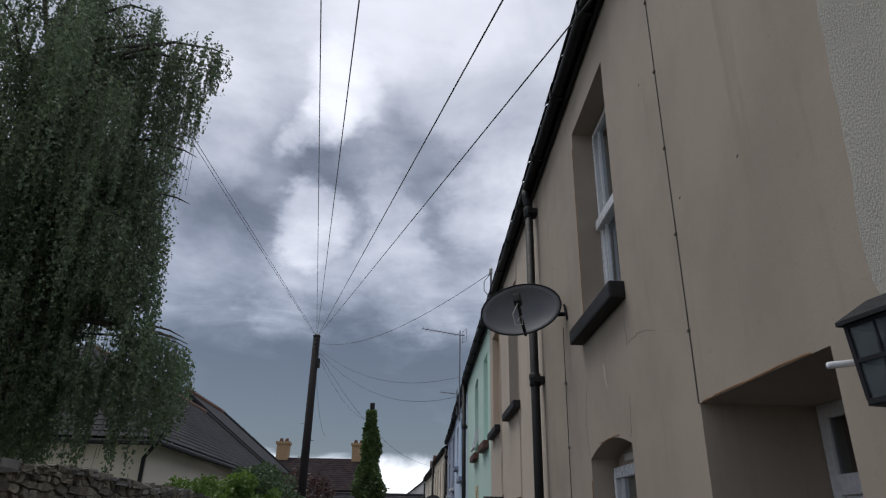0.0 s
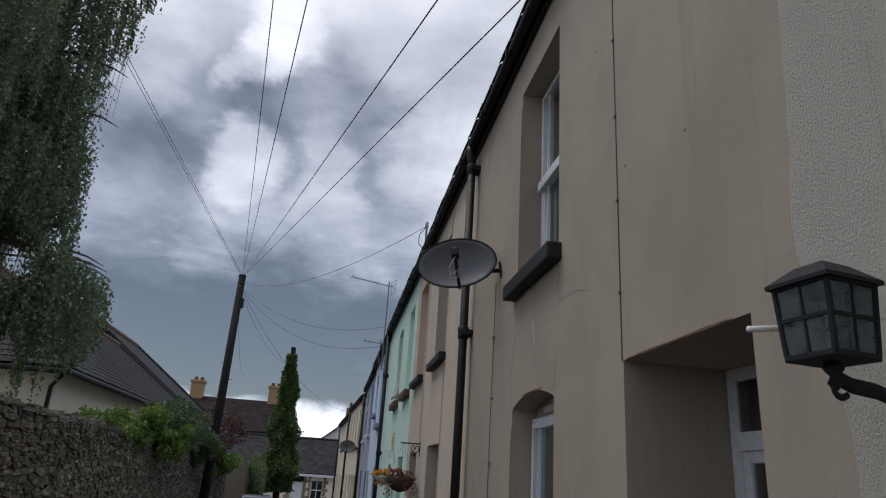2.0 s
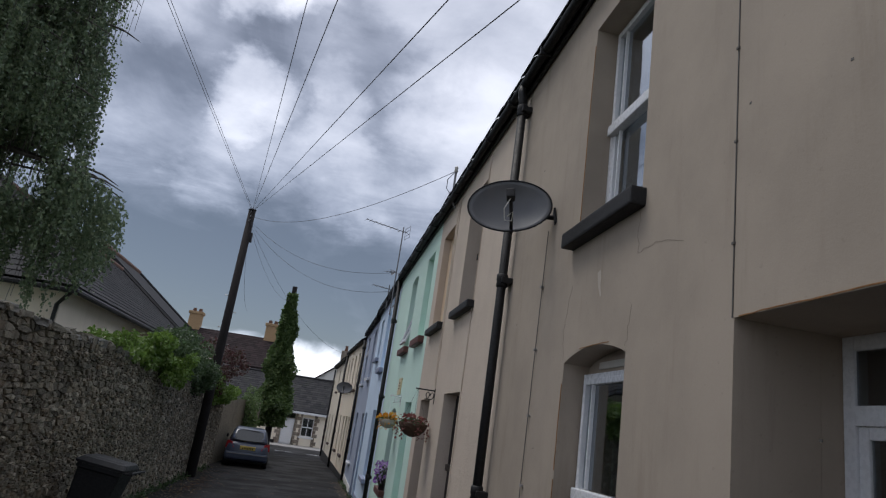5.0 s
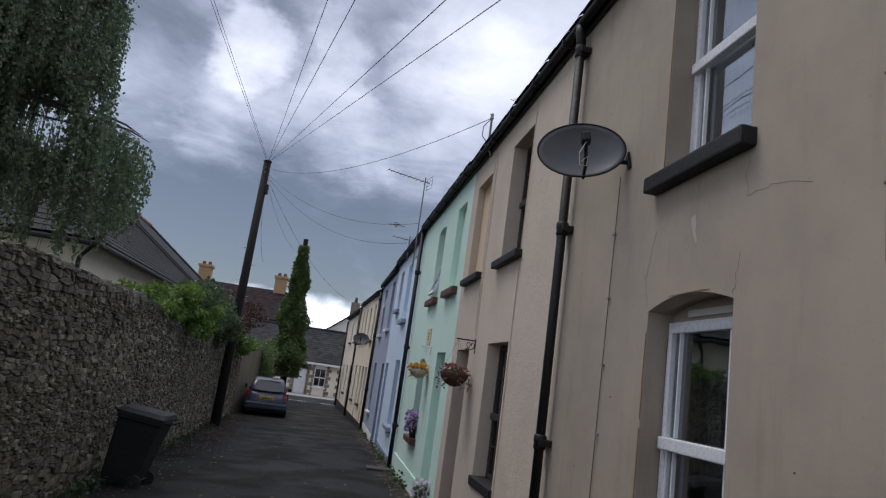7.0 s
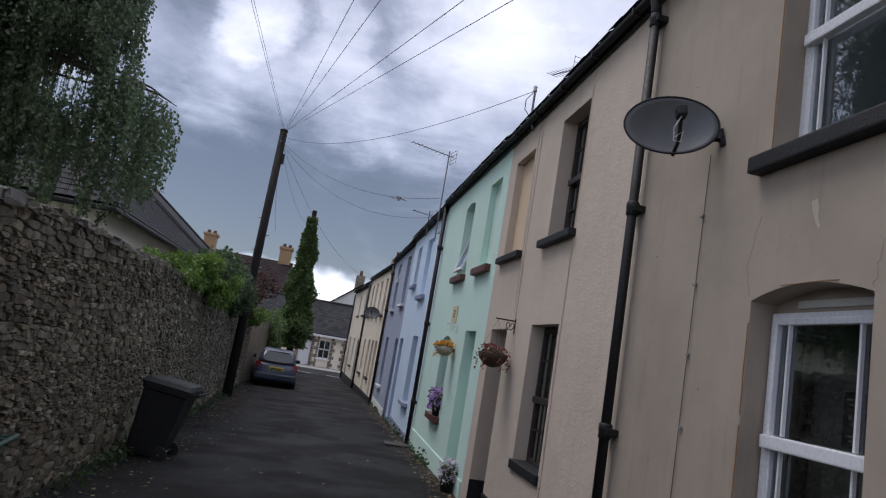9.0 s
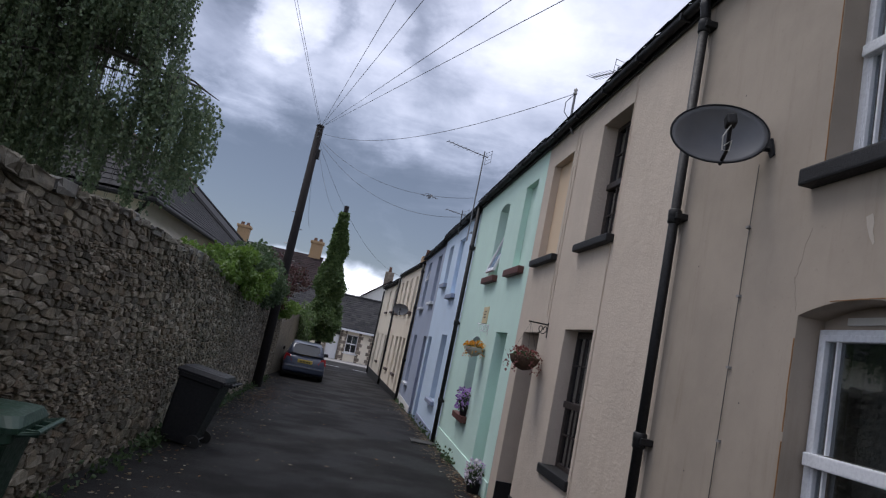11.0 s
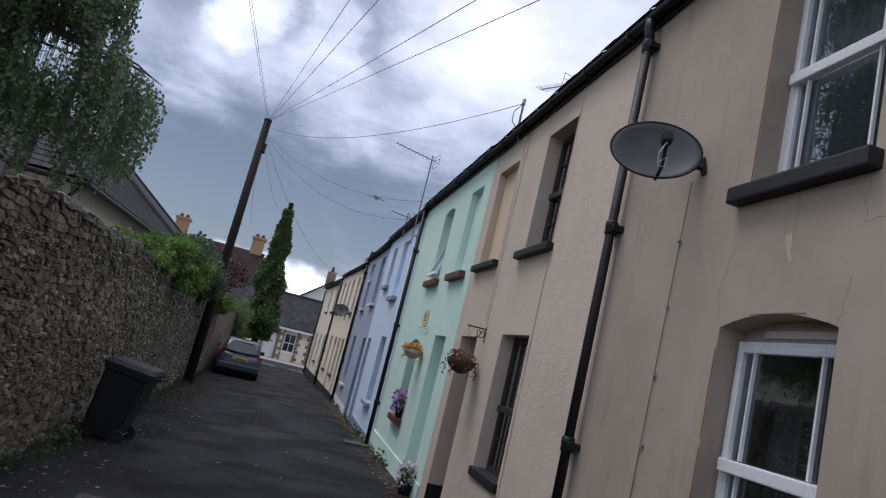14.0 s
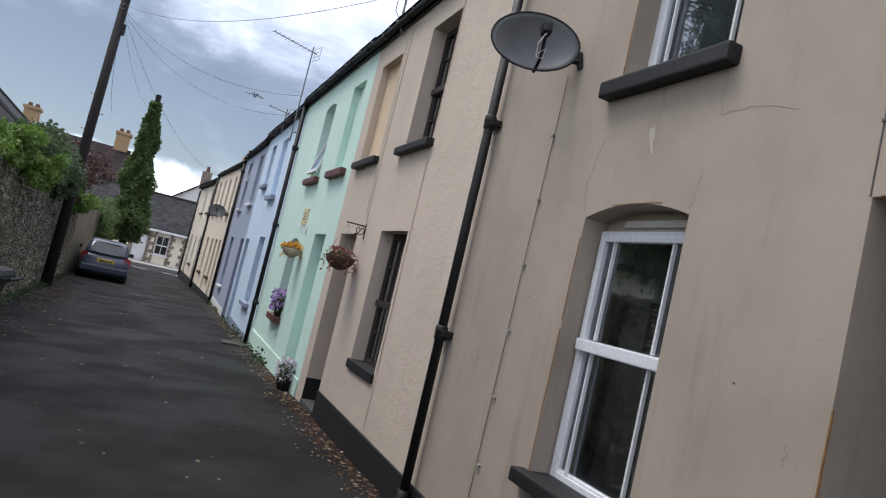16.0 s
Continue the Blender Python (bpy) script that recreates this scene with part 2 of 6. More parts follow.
BEIGE = painted_render("beige_smooth_render", (0.425, 0.357, 0.285), 90.0, 0.16, 0.45, 0.004)
BUFF = painted_render("buff_rough_render", (0.64, 0.54, 0.44), 42.0, 0.5, 0.25, 0.010)
PEACH = painted_render("peach_render", (0.76, 0.58, 0.40), 60.0, 0.25, 0.12)
ROUGHCAST = painted_render("pale_roughcast", (0.47, 0.45, 0.39), 130.0, 0.7, 0.2, 0.010)
MINT = painted_render("mint_render", (0.65, 0.86, 0.76), 60.0, 0.25, 0.12)
LIGHT_BLUE = painted_render("light_blue_render", (0.64, 0.77, 0.92), 60.0, 0.25, 0.12)
GREY_BLUE = painted_render("grey_blue_render", (0.38, 0.43, 0.54), 60.0, 0.25, 0.14)
CREAM = painted_render("cream_render", (0.88, 0.77, 0.61), 60.0, 0.25, 0.16)
PALE_CREAM = painted_render("pale_cream_render", (0.86, 0.78, 0.64), 60.0, 0.25, 0.16)
WHITEWASH = painted_render("white_render", (0.76, 0.75, 0.72), 60.0, 0.25, 0.15)
BLACK = plain("black_gloss_paint", (0.006, 0.0058, 0.0065), 0.6, 0.15, 9.0, 0.3)
SOFFIT = plain("dark_soffit_paint", (0.010, 0.010, 0.011), 0.6, 0.3)
SILL_BLACK = plain("black_sill_paint", (0.009, 0.0088, 0.010), 0.65, 0.3, 20.0, 0.5, dist=0.006)
SILL_RED = plain("red_brown_sill", (0.13, 0.045, 0.035), 0.6, 0.4, 20.0, 0.4)
SILL_BLUE = plain("blue_grey_sill", (0.30, 0.34, 0.46), 0.6, 0.3, 20.0, 0.3)
UPVC = plain("white_plastic_frame", (0.80, 0.81, 0.83), 0.28, 0.03, 8.0, 0.02)
DARK_WOOD = plain("dark_stained_wood", (0.035, 0.025, 0.022), 0.5, 0.4, 25.0, 0.4)
LEAD = plain("pale_glazing_bar", (0.62, 0.60, 0.55), 0.4, 0.1)
GLASS = material("window_glass", glass_build)
ROOM = plain("dim_room_plaster", (0.36, 0.35, 0.32), 0.9, 0.2, 3.0)
LACE = plain("pale_curtain_cloth", (0.62, 0.61, 0.57), 0.95, 0.12, 30.0, 0.3)
# tone of the sky reflected in the upper window
REFLECTED_SKY = plain("pale_reflected_sky", (0.74, 0.77, 0.82), 0.95, 0.08, 30.0, 0.2)
RUST = plain("rust_stain", (0.30, 0.145, 0.05), 0.9, 0.6, 30.0, 0.5)
ASPHALT = material("old_asphalt", asphalt_build)
EARTH = material("grassy_earth", earth_build)
KERB = plain("worn_concrete", (0.30, 0.29, 0.28), 0.9, 0.35, 6.0, 0.4)
SLATE = material("blue_grey_slate", slate_build)
RED_SLATE = material("maroon_slate", red_slate_build)
RIDGE = plain("brown_ridge_tile", (0.16, 0.09, 0.065), 0.85, 0.4)
RUBBLE_TONES = [(0.067, 0.06, 0.046), (0.268, 0.238, 0.182), (0.135, 0.121, 0.094), (0.341, 0.296, 0.219), (0.208, 0.163, 0.113), (0.122, 0.109, 0.086), (0.463, 0.418, 0.331), (0.182, 0.165, 0.128)]
STONE = stone_like("rubble_stone", RUBBLE_TONES, 11.0, 0.9, 0.02)
STONE_REST = stone_like("rubble_stone_far", RUBBLE_TONES, 11.0, 0.9, 0.02, island=True)
CAPSTONE = stone_like("pale_cap_stone", [(0.27, 0.265, 0.25), (0.40, 0.39, 0.365), (0.17, 0.165, 0.15)], island=True)
MORTAR = stone_like("dark_lime_mortar", [(0.09, 0.08, 0.064), (0.125, 0.112, 0.09)], 14.0)
QUOIN = stone_like("brown_quoin_stone", [(0.24, 0.19, 0.15), (0.33, 0.28, 0.23)], 6.0, 0.3)
YELLOW_BRICK = plain("yellow_brick", (0.40, 0.27, 0.15), 0.9, 0.4, 10.0, 0.5)
POLE_WOOD = plain("creosoted_pole_wood", (0.012, 0.009, 0.009), 0.9, 0.3, 16.0, 0.7, dist=0.01)
WIRE = plain("black_cable", (0.022, 0.022, 0.024), 0.5, 0.2)
GREY_WIRE = plain("grey_cable", (0.11, 0.10, 0.09), 0.6, 0.2)
STEEL = plain("weathered_aluminium", (0.25, 0.25, 0.26), 0.45, 0.3, 30.0, 0.2, 0.8)
BIN_BLACK = plain("black_bin_plastic", (0.011, 0.012, 0.015), 0.65, 0.3, 5.0, 0.2)
BIN_GREEN = plain("dark_green_bin_plastic", (0.012, 0.042, 0.026), 0.45, 0.3, 5.0, 0.2)
RUBBER = plain("black_rubber", (0.02, 0.02, 0.02), 0.8, 0.3)
CAR_PAINT = material("grey_blue_car_paint", lambda n: principled(n, (0.045, 0.058, 0.095), 0.3, Metallic=0.0, Coat_Weight=0.25))
CAR_GLASS = material("car_glass", lambda n: principled(n, (0.02, 0.024, 0.026), 0.08, Coat_Weight=0.6))
RED_LAMP = plain("red_lamp_plastic", (0.35, 0.02, 0.025), 0.25, 0.1)
PLATE = plain("yellow_number_plate", (0.58, 0.43, 0.09), 0.4, 0.05)
CHROME = plain("chrome", (0.6, 0.6, 0.6), 0.2, 0.1, metal=1.0)
BIRCH_LEAF = leaf_material("birch_leaf", [(0.075, 0.12, 0.07), (0.155, 0.21, 0.11), (0.11, 0.16, 0.09), (0.23, 0.28, 0.155)])
IVY_LEAF = leaf_material("ivy_leaf", [(0.06, 0.105, 0.04), (0.12, 0.19, 0.06), (0.085, 0.14, 0.05), (0.17, 0.24, 0.085)])
BRIGHT_LEAF = leaf_material("bright_shrub_leaf", [(0.085, 0.155, 0.03), (0.16, 0.26, 0.05), (0.12, 0.20, 0.04)])
SHRUB_LEAF = leaf_material("dark_shrub_leaf", [(0.045, 0.08, 0.038), (0.08, 0.125, 0.055), (0.065, 0.10, 0.042)])
COPPER_LEAF = leaf_material("copper_leaf", [(0.06, 0.025, 0.028), (0.10, 0.045, 0.04), (0.05, 0.05, 0.03)])
DRY_LEAF = leaf_material("fallen_leaf", [(0.20, 0.09, 0.035), (0.30, 0.24, 0.14), (0.12, 0.055, 0.028), (0.50, 0.45, 0.34)], 0.8)
BROWN_LEAF = leaf_material("rotting_leaf", [(0.07, 0.03, 0.018), (0.13, 0.05, 0.025), (0.05, 0.032, 0.02), (0.19, 0.09, 0.045)], 0.85)
BARK = plain("dark_birch_bark", (0.09, 0.08, 0.07), 0.9, 0.6, 8.0, 0.7, dist=0.02)
PURPLE = leaf_material("purple_petal", [(0.25, 0.10, 0.42), (0.42, 0.25, 0.60), (0.60, 0.45, 0.72)], 0.7)
WHITE_PETAL = leaf_material("white_petal", [(0.75, 0.73, 0.72), (0.80, 0.72, 0.78), (0.45, 0.35, 0.60)], 0.7)
ORANGE = leaf_material("orange_petal", [(0.70, 0.38, 0.03), (0.65, 0.22, 0.02), (0.75, 0.55, 0.08)], 0.7)
PINK_RED = leaf_material("dull_red_petal", [(0.22, 0.05, 0.05), (0.30, 0.12, 0.11), (0.12, 0.07, 0.05)], 0.7)
COIR = plain("brown_coir_liner", (0.085, 0.05, 0.03), 0.95, 0.5, 40.0, 0.8, dist=0.01)
PALE_POT = plain("pale_basket_liner", (0.42, 0.40, 0.34), 0.8, 0.3)
GREY_POT = plain("dark_grey_pot", (0.05, 0.05, 0.055), 0.6, 0.3)
SIGN_CREAM = plain("cream_plaque", (0.72, 0.62, 0.38), 0.5, 0.1)
LAMP_METAL = plain("weathered_lantern_metal", (0.014, 0.015, 0.018), 0.85, 0.5, 30.0, 0.4, 0.0)
LAMP_GLASS = material("dusty_lantern_glass", lambda n: n.add("ShaderNodeMixShader", {
    0: n.ramp(n.noise(place(n), 22.0, 5.0), 0.35, 0.7, 0.25, 0.75),
    1: n.add("ShaderNodeBsdfTransparent", {"Color": (0.75, 0.8, 0.8, 1)}).outputs[0],
    2: principled(n, (0.10, 0.12, 0.13), 0.25)}).outputs[0])
MESH_DISH = material("perforated_dish_metal", lambda n: n.add("ShaderNodeMixShader", {
    0: 0.86, 1: n.add("ShaderNodeBsdfTransparent").outputs[0],
    2: principled(n, n.mix(n.noise(place(n), 6.0, 4.0), (0.11, 0.115, 0.125), (0.17, 0.175, 0.185)), 0.5, Metallic=0.3)}).outputs[0])
CRACK = plain("grey_brown_crack", (0.20, 0.17, 0.135), 0.95, 0.2)
FILLER = plain("pale_filler", (0.52, 0.46, 0.39), 0.9, 0.2)
AIRCRAFT = plain("grey_aircraft_paint", (0.09, 0.10, 0.12), 0.6, 0.1)


# ---- mesh helpers ----
def thing(name, label, category, m=None, group="", kind=""):
    ob = new(name)
    ob.empty_display_size = 0.2
    if m is not None:
        ob.matrix_world = m
    return tagged(ob, label, category, group, kind)


def mesh_of(name, bm, mat, smooth=False):
    me = bpy.data.meshes.new(name)
    bmesh.ops.recalc_face_normals(bm, faces=bm.faces)
    bm.to_mesh(me)
    bm.free()
    me.materials.append(mat)
    if smooth:
        for f in me.polygons:
            f.use_smooth = True
    return me


def part(name, bm, mat, parent=None, label="", smooth=False):
    ob = new(name, mesh_of(name, bm, mat, smooth))
    if parent is not None:
        ob.parent = parent
    return tagged(ob, label)


def solo(name, bm, mat, label, category, m=None, kind="", group="", smooth=False):
    ob = new(name, mesh_of(name, bm, mat, smooth))
    if m is not None:
        ob.matrix_world = m
    return tagged(ob, label, category, group, kind)


def box(bm, x0, x1, y0, y1, z0, z1, bevel=0.0, m=None):
    vs = [bm.verts.new((x, y, z)) for z in (z0, z1) for y in (y0, y1) for x in (x0, x1)]
    fs = [bm.faces.new([vs[i] for i in q]) for q in ((0, 2, 3, 1), (4, 5, 7, 6), (0, 1, 5, 4), (2, 6, 7, 3), (0, 4, 6, 2), (1, 3, 7, 5))]
    if m is not None:
        bmesh.ops.transform(bm, matrix=m, verts=vs)
    if bevel > 0:
        es = list({e for f in fs for e in f.edges})
        bmesh.ops.bevel(bm, geom=es, offset=bevel, segments=2, affect="EDGES", profile=0.6)
    return bm


def B(*a, **k):
    return box(bmesh.new(), *a, **k)


def tube(bm, pts, r, n=8, r_end=None, cap=True):
    """A tube along points, tapering to r_end."""
    pts = [Vector(p) for p in pts]
    rings = []
    for i, p in enumerate(pts):
        d = (pts[min(i + 1, len(pts) - 1)] - pts[max(i - 1, 0)]).normalized()
        a = d.orthogonal().normalized() if i == 0 else (side - d * side.dot(d)).normalized()
        side, b = a, d.cross(a)
        rr = r + ((r_end if r_end is not None else r) - r) * i / max(1, len(pts) - 1)
        rings.append([bm.verts.new(p + rr * (math.cos(2 * math.pi * k / n) * a + math.sin(2 * math.pi * k / n) * b)) for k in range(n)])
    for r0, r1 in zip(rings, rings[1:]):
        for k in range(n):
            bm.faces.new((r0[k], r0[(k + 1) % n], r1[(k + 1) % n], r1[k]))
    if cap:
        bm.faces.new(rings[0][::-1])
        bm.faces.new(rings[-1])
    return bm


def T(pts, r, n=8, r_end=None):
    return tube(bmesh.new(), pts, r, n, r_end)


def lathe(bm, profile, n=16, at=(0, 0, 0)):
    """A turned shape about z from (radius, height) pairs."""
    rings = [[bm.verts.new((at[0] + r * math.cos(2 * math.pi * k / n), at[1] + r * math.sin(2 * math.pi * k / n), at[2] + z)) for k in range(n)] for r, z in profile]
    for r0, r1 in zip(rings, rings[1:]):
        for k in range(n):
            bm.faces.new((r0[k], r0[(k + 1) % n], r1[(k + 1) % n], r1[k]))
    bm.faces.new(rings[0][::-1])
    bm.faces.new(rings[-1])
    return bm


def loft(bm, rings, cap=True):
    vs = [[bm.verts.new(p) for p in ring] for ring in rings]
    n = len(vs[0])
    for r0, r1 in zip(vs, vs[1:]):
        for k in range(n):
            bm.faces.new((r0[k], r0[(k + 1) % n], r1[(k + 1) % n], r1[k]))
    if cap:
        bm.faces.new(vs[0][::-1])
        bm.faces.new(vs[-1])
    return bm


def leaf_mesh(name, centres, size, rng, mat, droop=0.5, wide=0.75):
    """Many small folded leaves, each a pair of triangles about a middle rib."""
    c = np.asarray(centres, float)
    n = len(c)
    tip = rng.normal(size=(n, 3))
    tip[:, 2] -= droop * 2.0
    tip /= np.linalg.norm(tip, axis=1)[:, None]
    side = np.cross(tip, rng.normal(size=(n, 3)))
    side /= np.linalg.norm(side, axis=1)[:, None] + 1e-9
    up_ = np.cross(side, tip)
    s = (size * rng.uniform(0.65, 1.3, n))[:, None]
    a = c
    b = c + s * (0.5 * tip + 0.5 * wide * side + 0.10 * up_)
    d = c + s * tip
    e = c + s * (0.5 * tip - 0.5 * wide * side + 0.10 * up_)
    v = np.stack([a, b, d, e], 1).reshape(-1, 3)
    i = np.arange(n) * 4
    f = np.stack([i, i + 1, i + 2, i, i + 2, i + 3], 1).reshape(-1, 3)
    me = bpy.data.meshes.new(name)
    me.from_pydata(v.tolist(), [], f.tolist())
    me.materials.append(mat)
    return me


def leaves(name, centres, size, seed, mat, parent=None, label="", droop=0.5, wide=0.75):
    ob = new(name, leaf_mesh(name, centres, size, np.random.default_rng(seed), mat, droop, wide))
    if parent is not None:
        ob.parent = parent
    return tagged(ob, label)


def ground_z(y, x=3.2):
    """The lane falls gently away and levels out at its far end, with a slight crossfall towards the garden wall."""
    side = 0.018 * (min(max(x, 0.5), 6.0) - 3.2) * min(1.0, max(0.0, (48.0 - y) / 8.0))
    if y < 28:
        return 0.359 - 0.0213 * max(y, -60) + side
    return -0.2374 - 0.0137 * (min(y, 58.0) - 28) + side


# ---- ground and lane ----
DRAIN = plain("grimy_drain_concrete", (0.06, 0.058, 0.055), 0.9, 0.4, 9.0, 0.5)

def strip(x_of, ys, lift):
    """A sheet that follows the fall of the lane between two edges."""
    bm = bmesh.new()
    rows = [[bm.verts.new((x, y, ground_z(y, x) + lift)) for x in x_of(y)] for y in ys]
    for r0, r1 in zip(rows, rows[1:]):
        for a in range(len(r0) - 1):
            bm.faces.new((r0[a], r0[a + 1], r1[a + 1], r1[a]))
    return bm


YS = [-60, -20, -5] + [i * 1.0 for i in range(0, 62)] + [80, 150, 400, 1500]
solo("ground", strip(lambda y: (-900, -60, -8, 0.5, 5.8, 12, 60, 900), YS, -0.02), EARTH, "grassy earth reaching to the horizon", "ground", kind="structure")
lane = solo("road", strip(lambda y: (0.6, 1.8, 3.2, 4.6, 6.0) if y < 43.5 else (-30, -8, 3.2, 10, 30), [y for y in YS if -20 <= y <= 53], 0.0),
            ASPHALT, "dark worn asphalt lane with pale patches", "road", kind="structure")
pav = bmesh.new()
box(pav, -25, 28, 52.6, 55.95, -1.4, ground_z(53) + 0.06, 0.02)
solo("pavement", pav, KERB, "pale concrete pavement with a raised kerb", "pavement", kind="structure")
for k, (xa, ya, xb, yb) in enumerate(((1.62, 9.35, 2.02, 9.72), (1.70, 9.75, 2.06, 10.12))):
    zc = ground_z(ya + 0.2, xa)
    solo("drain_cover", B(xa, xb, ya, yb, zc - 0.05, zc + 0.008, 0.006), DRAIN, "worn concrete drain cover set in the asphalt", "drain cover", group="drain covers")
for k in range(3):
    xa = 0.4 + 2.0 * k
    solo("road_marking", B(xa, xa + 1.1, 46.2, 46.32, ground_z(46.25) - 0.04, ground_z(46.25) + 0.006), UPVC, "white dashed line across the lane's mouth", "road marking", kind="structure")
drain = bmesh.new()
box(drain, 4.95, 5.5, 17.15, 17.55, ground_z(17.3, 5.4) - 0.05, ground_z(17.3, 5.4) + 0.035, 0.01)
solo("kerb_stone", drain, DRAIN, "worn concrete slab below the downpipe", "kerb", kind="structure")

# ---- the terrace ----
TURN = -0.8
M1 = Matrix.Translation((5.37, 6.5, 0)) @ Matrix.Rotation(radians(TURN), 4, "Z") @ Matrix.Translation((0, -6.5, 0))
# the terrace steps up very slightly along its length
RISE = Matrix.Translation((0, 9.0, 2.5)) @ Matrix.Rotation(radians(0.36), 4, "X") @ Matrix.Translation((0, -9.0, -2.5))
M1R = M1 @ RISE
M2 = Matrix.Translation((5.61, 28.0, 0.12)) @ Matrix.Rotation(radians(0.3), 4, "X") @ Matrix.Rotation(radians(1.44), 4, "Z") @ Matrix.Translation((0, -28.0, 0))


def facade(y0, y1, z0, z1, holes, thick=0.35):
    """A front wall of that thickness with openings (y0, y1, z0, z1, rise of a segmental arch); outer face at x = 0."""
    bm = bmesh.new()
    ys = sorted({y0, y1, *[h[0] for h in holes], *[h[1] for h in holes]})
    zs = sorted({z0, z1, *[h[2] for h in holes], *[h[3] for h in holes]})
    ys = [y for y in ys if y0 <= y <= y1]
    zs = [z for z in zs if z0 <= z <= z1]
    solid = {}
    for i in range(len(ys) - 1):
        for j in range(len(zs) - 1):
            cy, cz = (ys[i] + ys[i + 1]) / 2, (zs[j] + zs[j + 1]) / 2
            solid[i, j] = not any(h[0] < cy < h[1] and h[2] < cz < h[3] for h in holes)
    quad = lambda *ps: bm.faces.new([bm.verts.new(p) for p in ps])
    for (i, j), on in solid.items():
        if not on:
            continue
        a, b, c, d = ys[i], ys[i + 1], zs[j], zs[j + 1]
        for x in (0, thick):
            quad((x, a, c), (x, b, c), (x, b, d), (x, a, d))
        if not solid.get((i - 1, j), False):
            quad((0, a, c), (thick, a, c), (thick, a, d), (0, a, d))
        if not solid.get((i + 1, j), False):
            quad((0, b, c), (thick, b, c), (thick, b, d), (0, b, d))
        if not solid.get((i, j - 1), False):
            quad((0, a, c), (thick, a, c), (thick, b, c), (0, b, c))
        if not solid.get((i, j + 1), False):
            quad((0, a, d), (thick, a, d), (thick, b, d), (0, b, d))
    for h in holes:
        if len(h) > 4 and h[4] > 0:
            n, rise = 12, h[4]
            curve = [(h[0] + (h[1] - h[0]) * k / n, h[3] - rise * (2 * k / n - 1) ** 2) for k in range(n + 1)]
            for (ya, za), (yb, zb) in zip(curve, curve[1:]):
                for x in (0, thick):
                    quad((x, ya, za), (x, yb, zb), (x, yb, h[3]), (x, ya, h[3]))
                quad((0, ya, za), (thick, ya, za), (thick, yb, zb), (0, yb, zb))
    bmesh.ops.remove_doubles(bm, verts=bm.verts, dist=0.0004)
    return bm


def border(bm, x0, x1, y0, y1, z0, z1, wd, bevel=0.006):
    """Four mitre-free bars round an opening."""
    box(bm, x0, x1, y0, y0 + wd, z0, z1, bevel)
    box(bm, x0, x1, y1 - wd, y1, z0, z1, bevel)
    box(bm, x0, x1, y0 + wd, y1 - wd, z0, z0 + wd, bevel)
    box(bm, x0, x1, y0 + wd, y1 - wd, z1 - wd, z1, bevel)
    return bm


def glass_pane(y0, y1, z0, z1, x, parent, name="pane"):
    ob = part(name, B(x - 0.003, x + 0.003, y0, y1, z0, z1), GLASS, parent)
    ob.visible_shadow = False
    return ob


def sash(house, y0, y1, z0, z1, x, mat, mid, bars=(), cross=(), wd=0.06, bar_mat=None, label=""):
    """A two-light window: outer frame, two sashes, meeting rail, panes and glazing bars."""
    win = part("window", border(bmesh.new(), x, x + 0.07, y0, y1, z0, z1, wd), mat, house, label)
    part("upper_sash", border(bmesh.new(), x - 0.012, x + 0.04, y0 + wd * 0.6, y1 - wd * 0.6, mid - 0.02, z1 - wd * 0.6, wd * 0.72), mat, win)
    part("lower_sash", border(bmesh.new(), x + 0.006, x + 0.052, y0 + wd * 0.6, y1 - wd * 0.6, z0 + wd * 0.6, mid + 0.02, wd * 0.72), mat, win)
    part("meeting_rail", B(x - 0.035, x + 0.02, y0 + wd * 0.5, y1 - wd * 0.5, mid - 0.045, mid + 0.025, 0.008), mat, win)
    glass_pane(y0 + wd, y1 - wd, mid + 0.03, z1 - wd, x + 0.020, win)
    glass_pane(y0 + wd, y1 - wd, z0 + wd, mid - 0.04, x + 0.032, win)
    for f in bars:
        y = y0 + (y1 - y0) * f
        for za, zb in ((mid + 0.03, z1 - wd * 1.2), (z0 + wd * 1.2, mid - 0.04)):
            part("glazing_bar", B(x - 0.004, x + 0.016, y - 0.007, y + 0.007, za, zb), bar_mat or mat, win)
    for f in cross:
        z = z0 + (z1 - z0) * f
        part("glazing_bar", B(x + 0.002, x + 0.017, y0 + wd, y1 - wd, z - 0.008, z + 0.008), bar_mat or mat, win)
    return win


def sill(house, y0, y1, z1, mat, out=0.09, tall=0.10, depth=0.2, label=""):
    return part("window_sill", B(-out, depth, y0, y1, z1 - tall, z1, 0.014), mat, house, label)


def downpipe(house, y, z0, z1, joints, r=0.038, x=-0.075):
    pipe = part("downpipe", T([(x, y, z0), (x, y, z1)], r, 12), BLACK, house, "black cast-iron downpipe", True)
    for z in joints:
        part("pipe_joint", lathe(bmesh.new(), [(r + 0.003, -0.06), (r + 0.012, -0.05), (r + 0.007, -0.015), (r + 0.013, 0.0), (r + 0.013, 0.045), (r + 0.004, 0.055)], 12, (x, y, z)), BLACK, pipe, smooth=True)
        part("pipe_bracket", B(x - 0.02, 0.0, y - 0.075, y + 0.075, z - 0.03, z + 0.02, 0.006), BLACK, pipe)
    return pipe


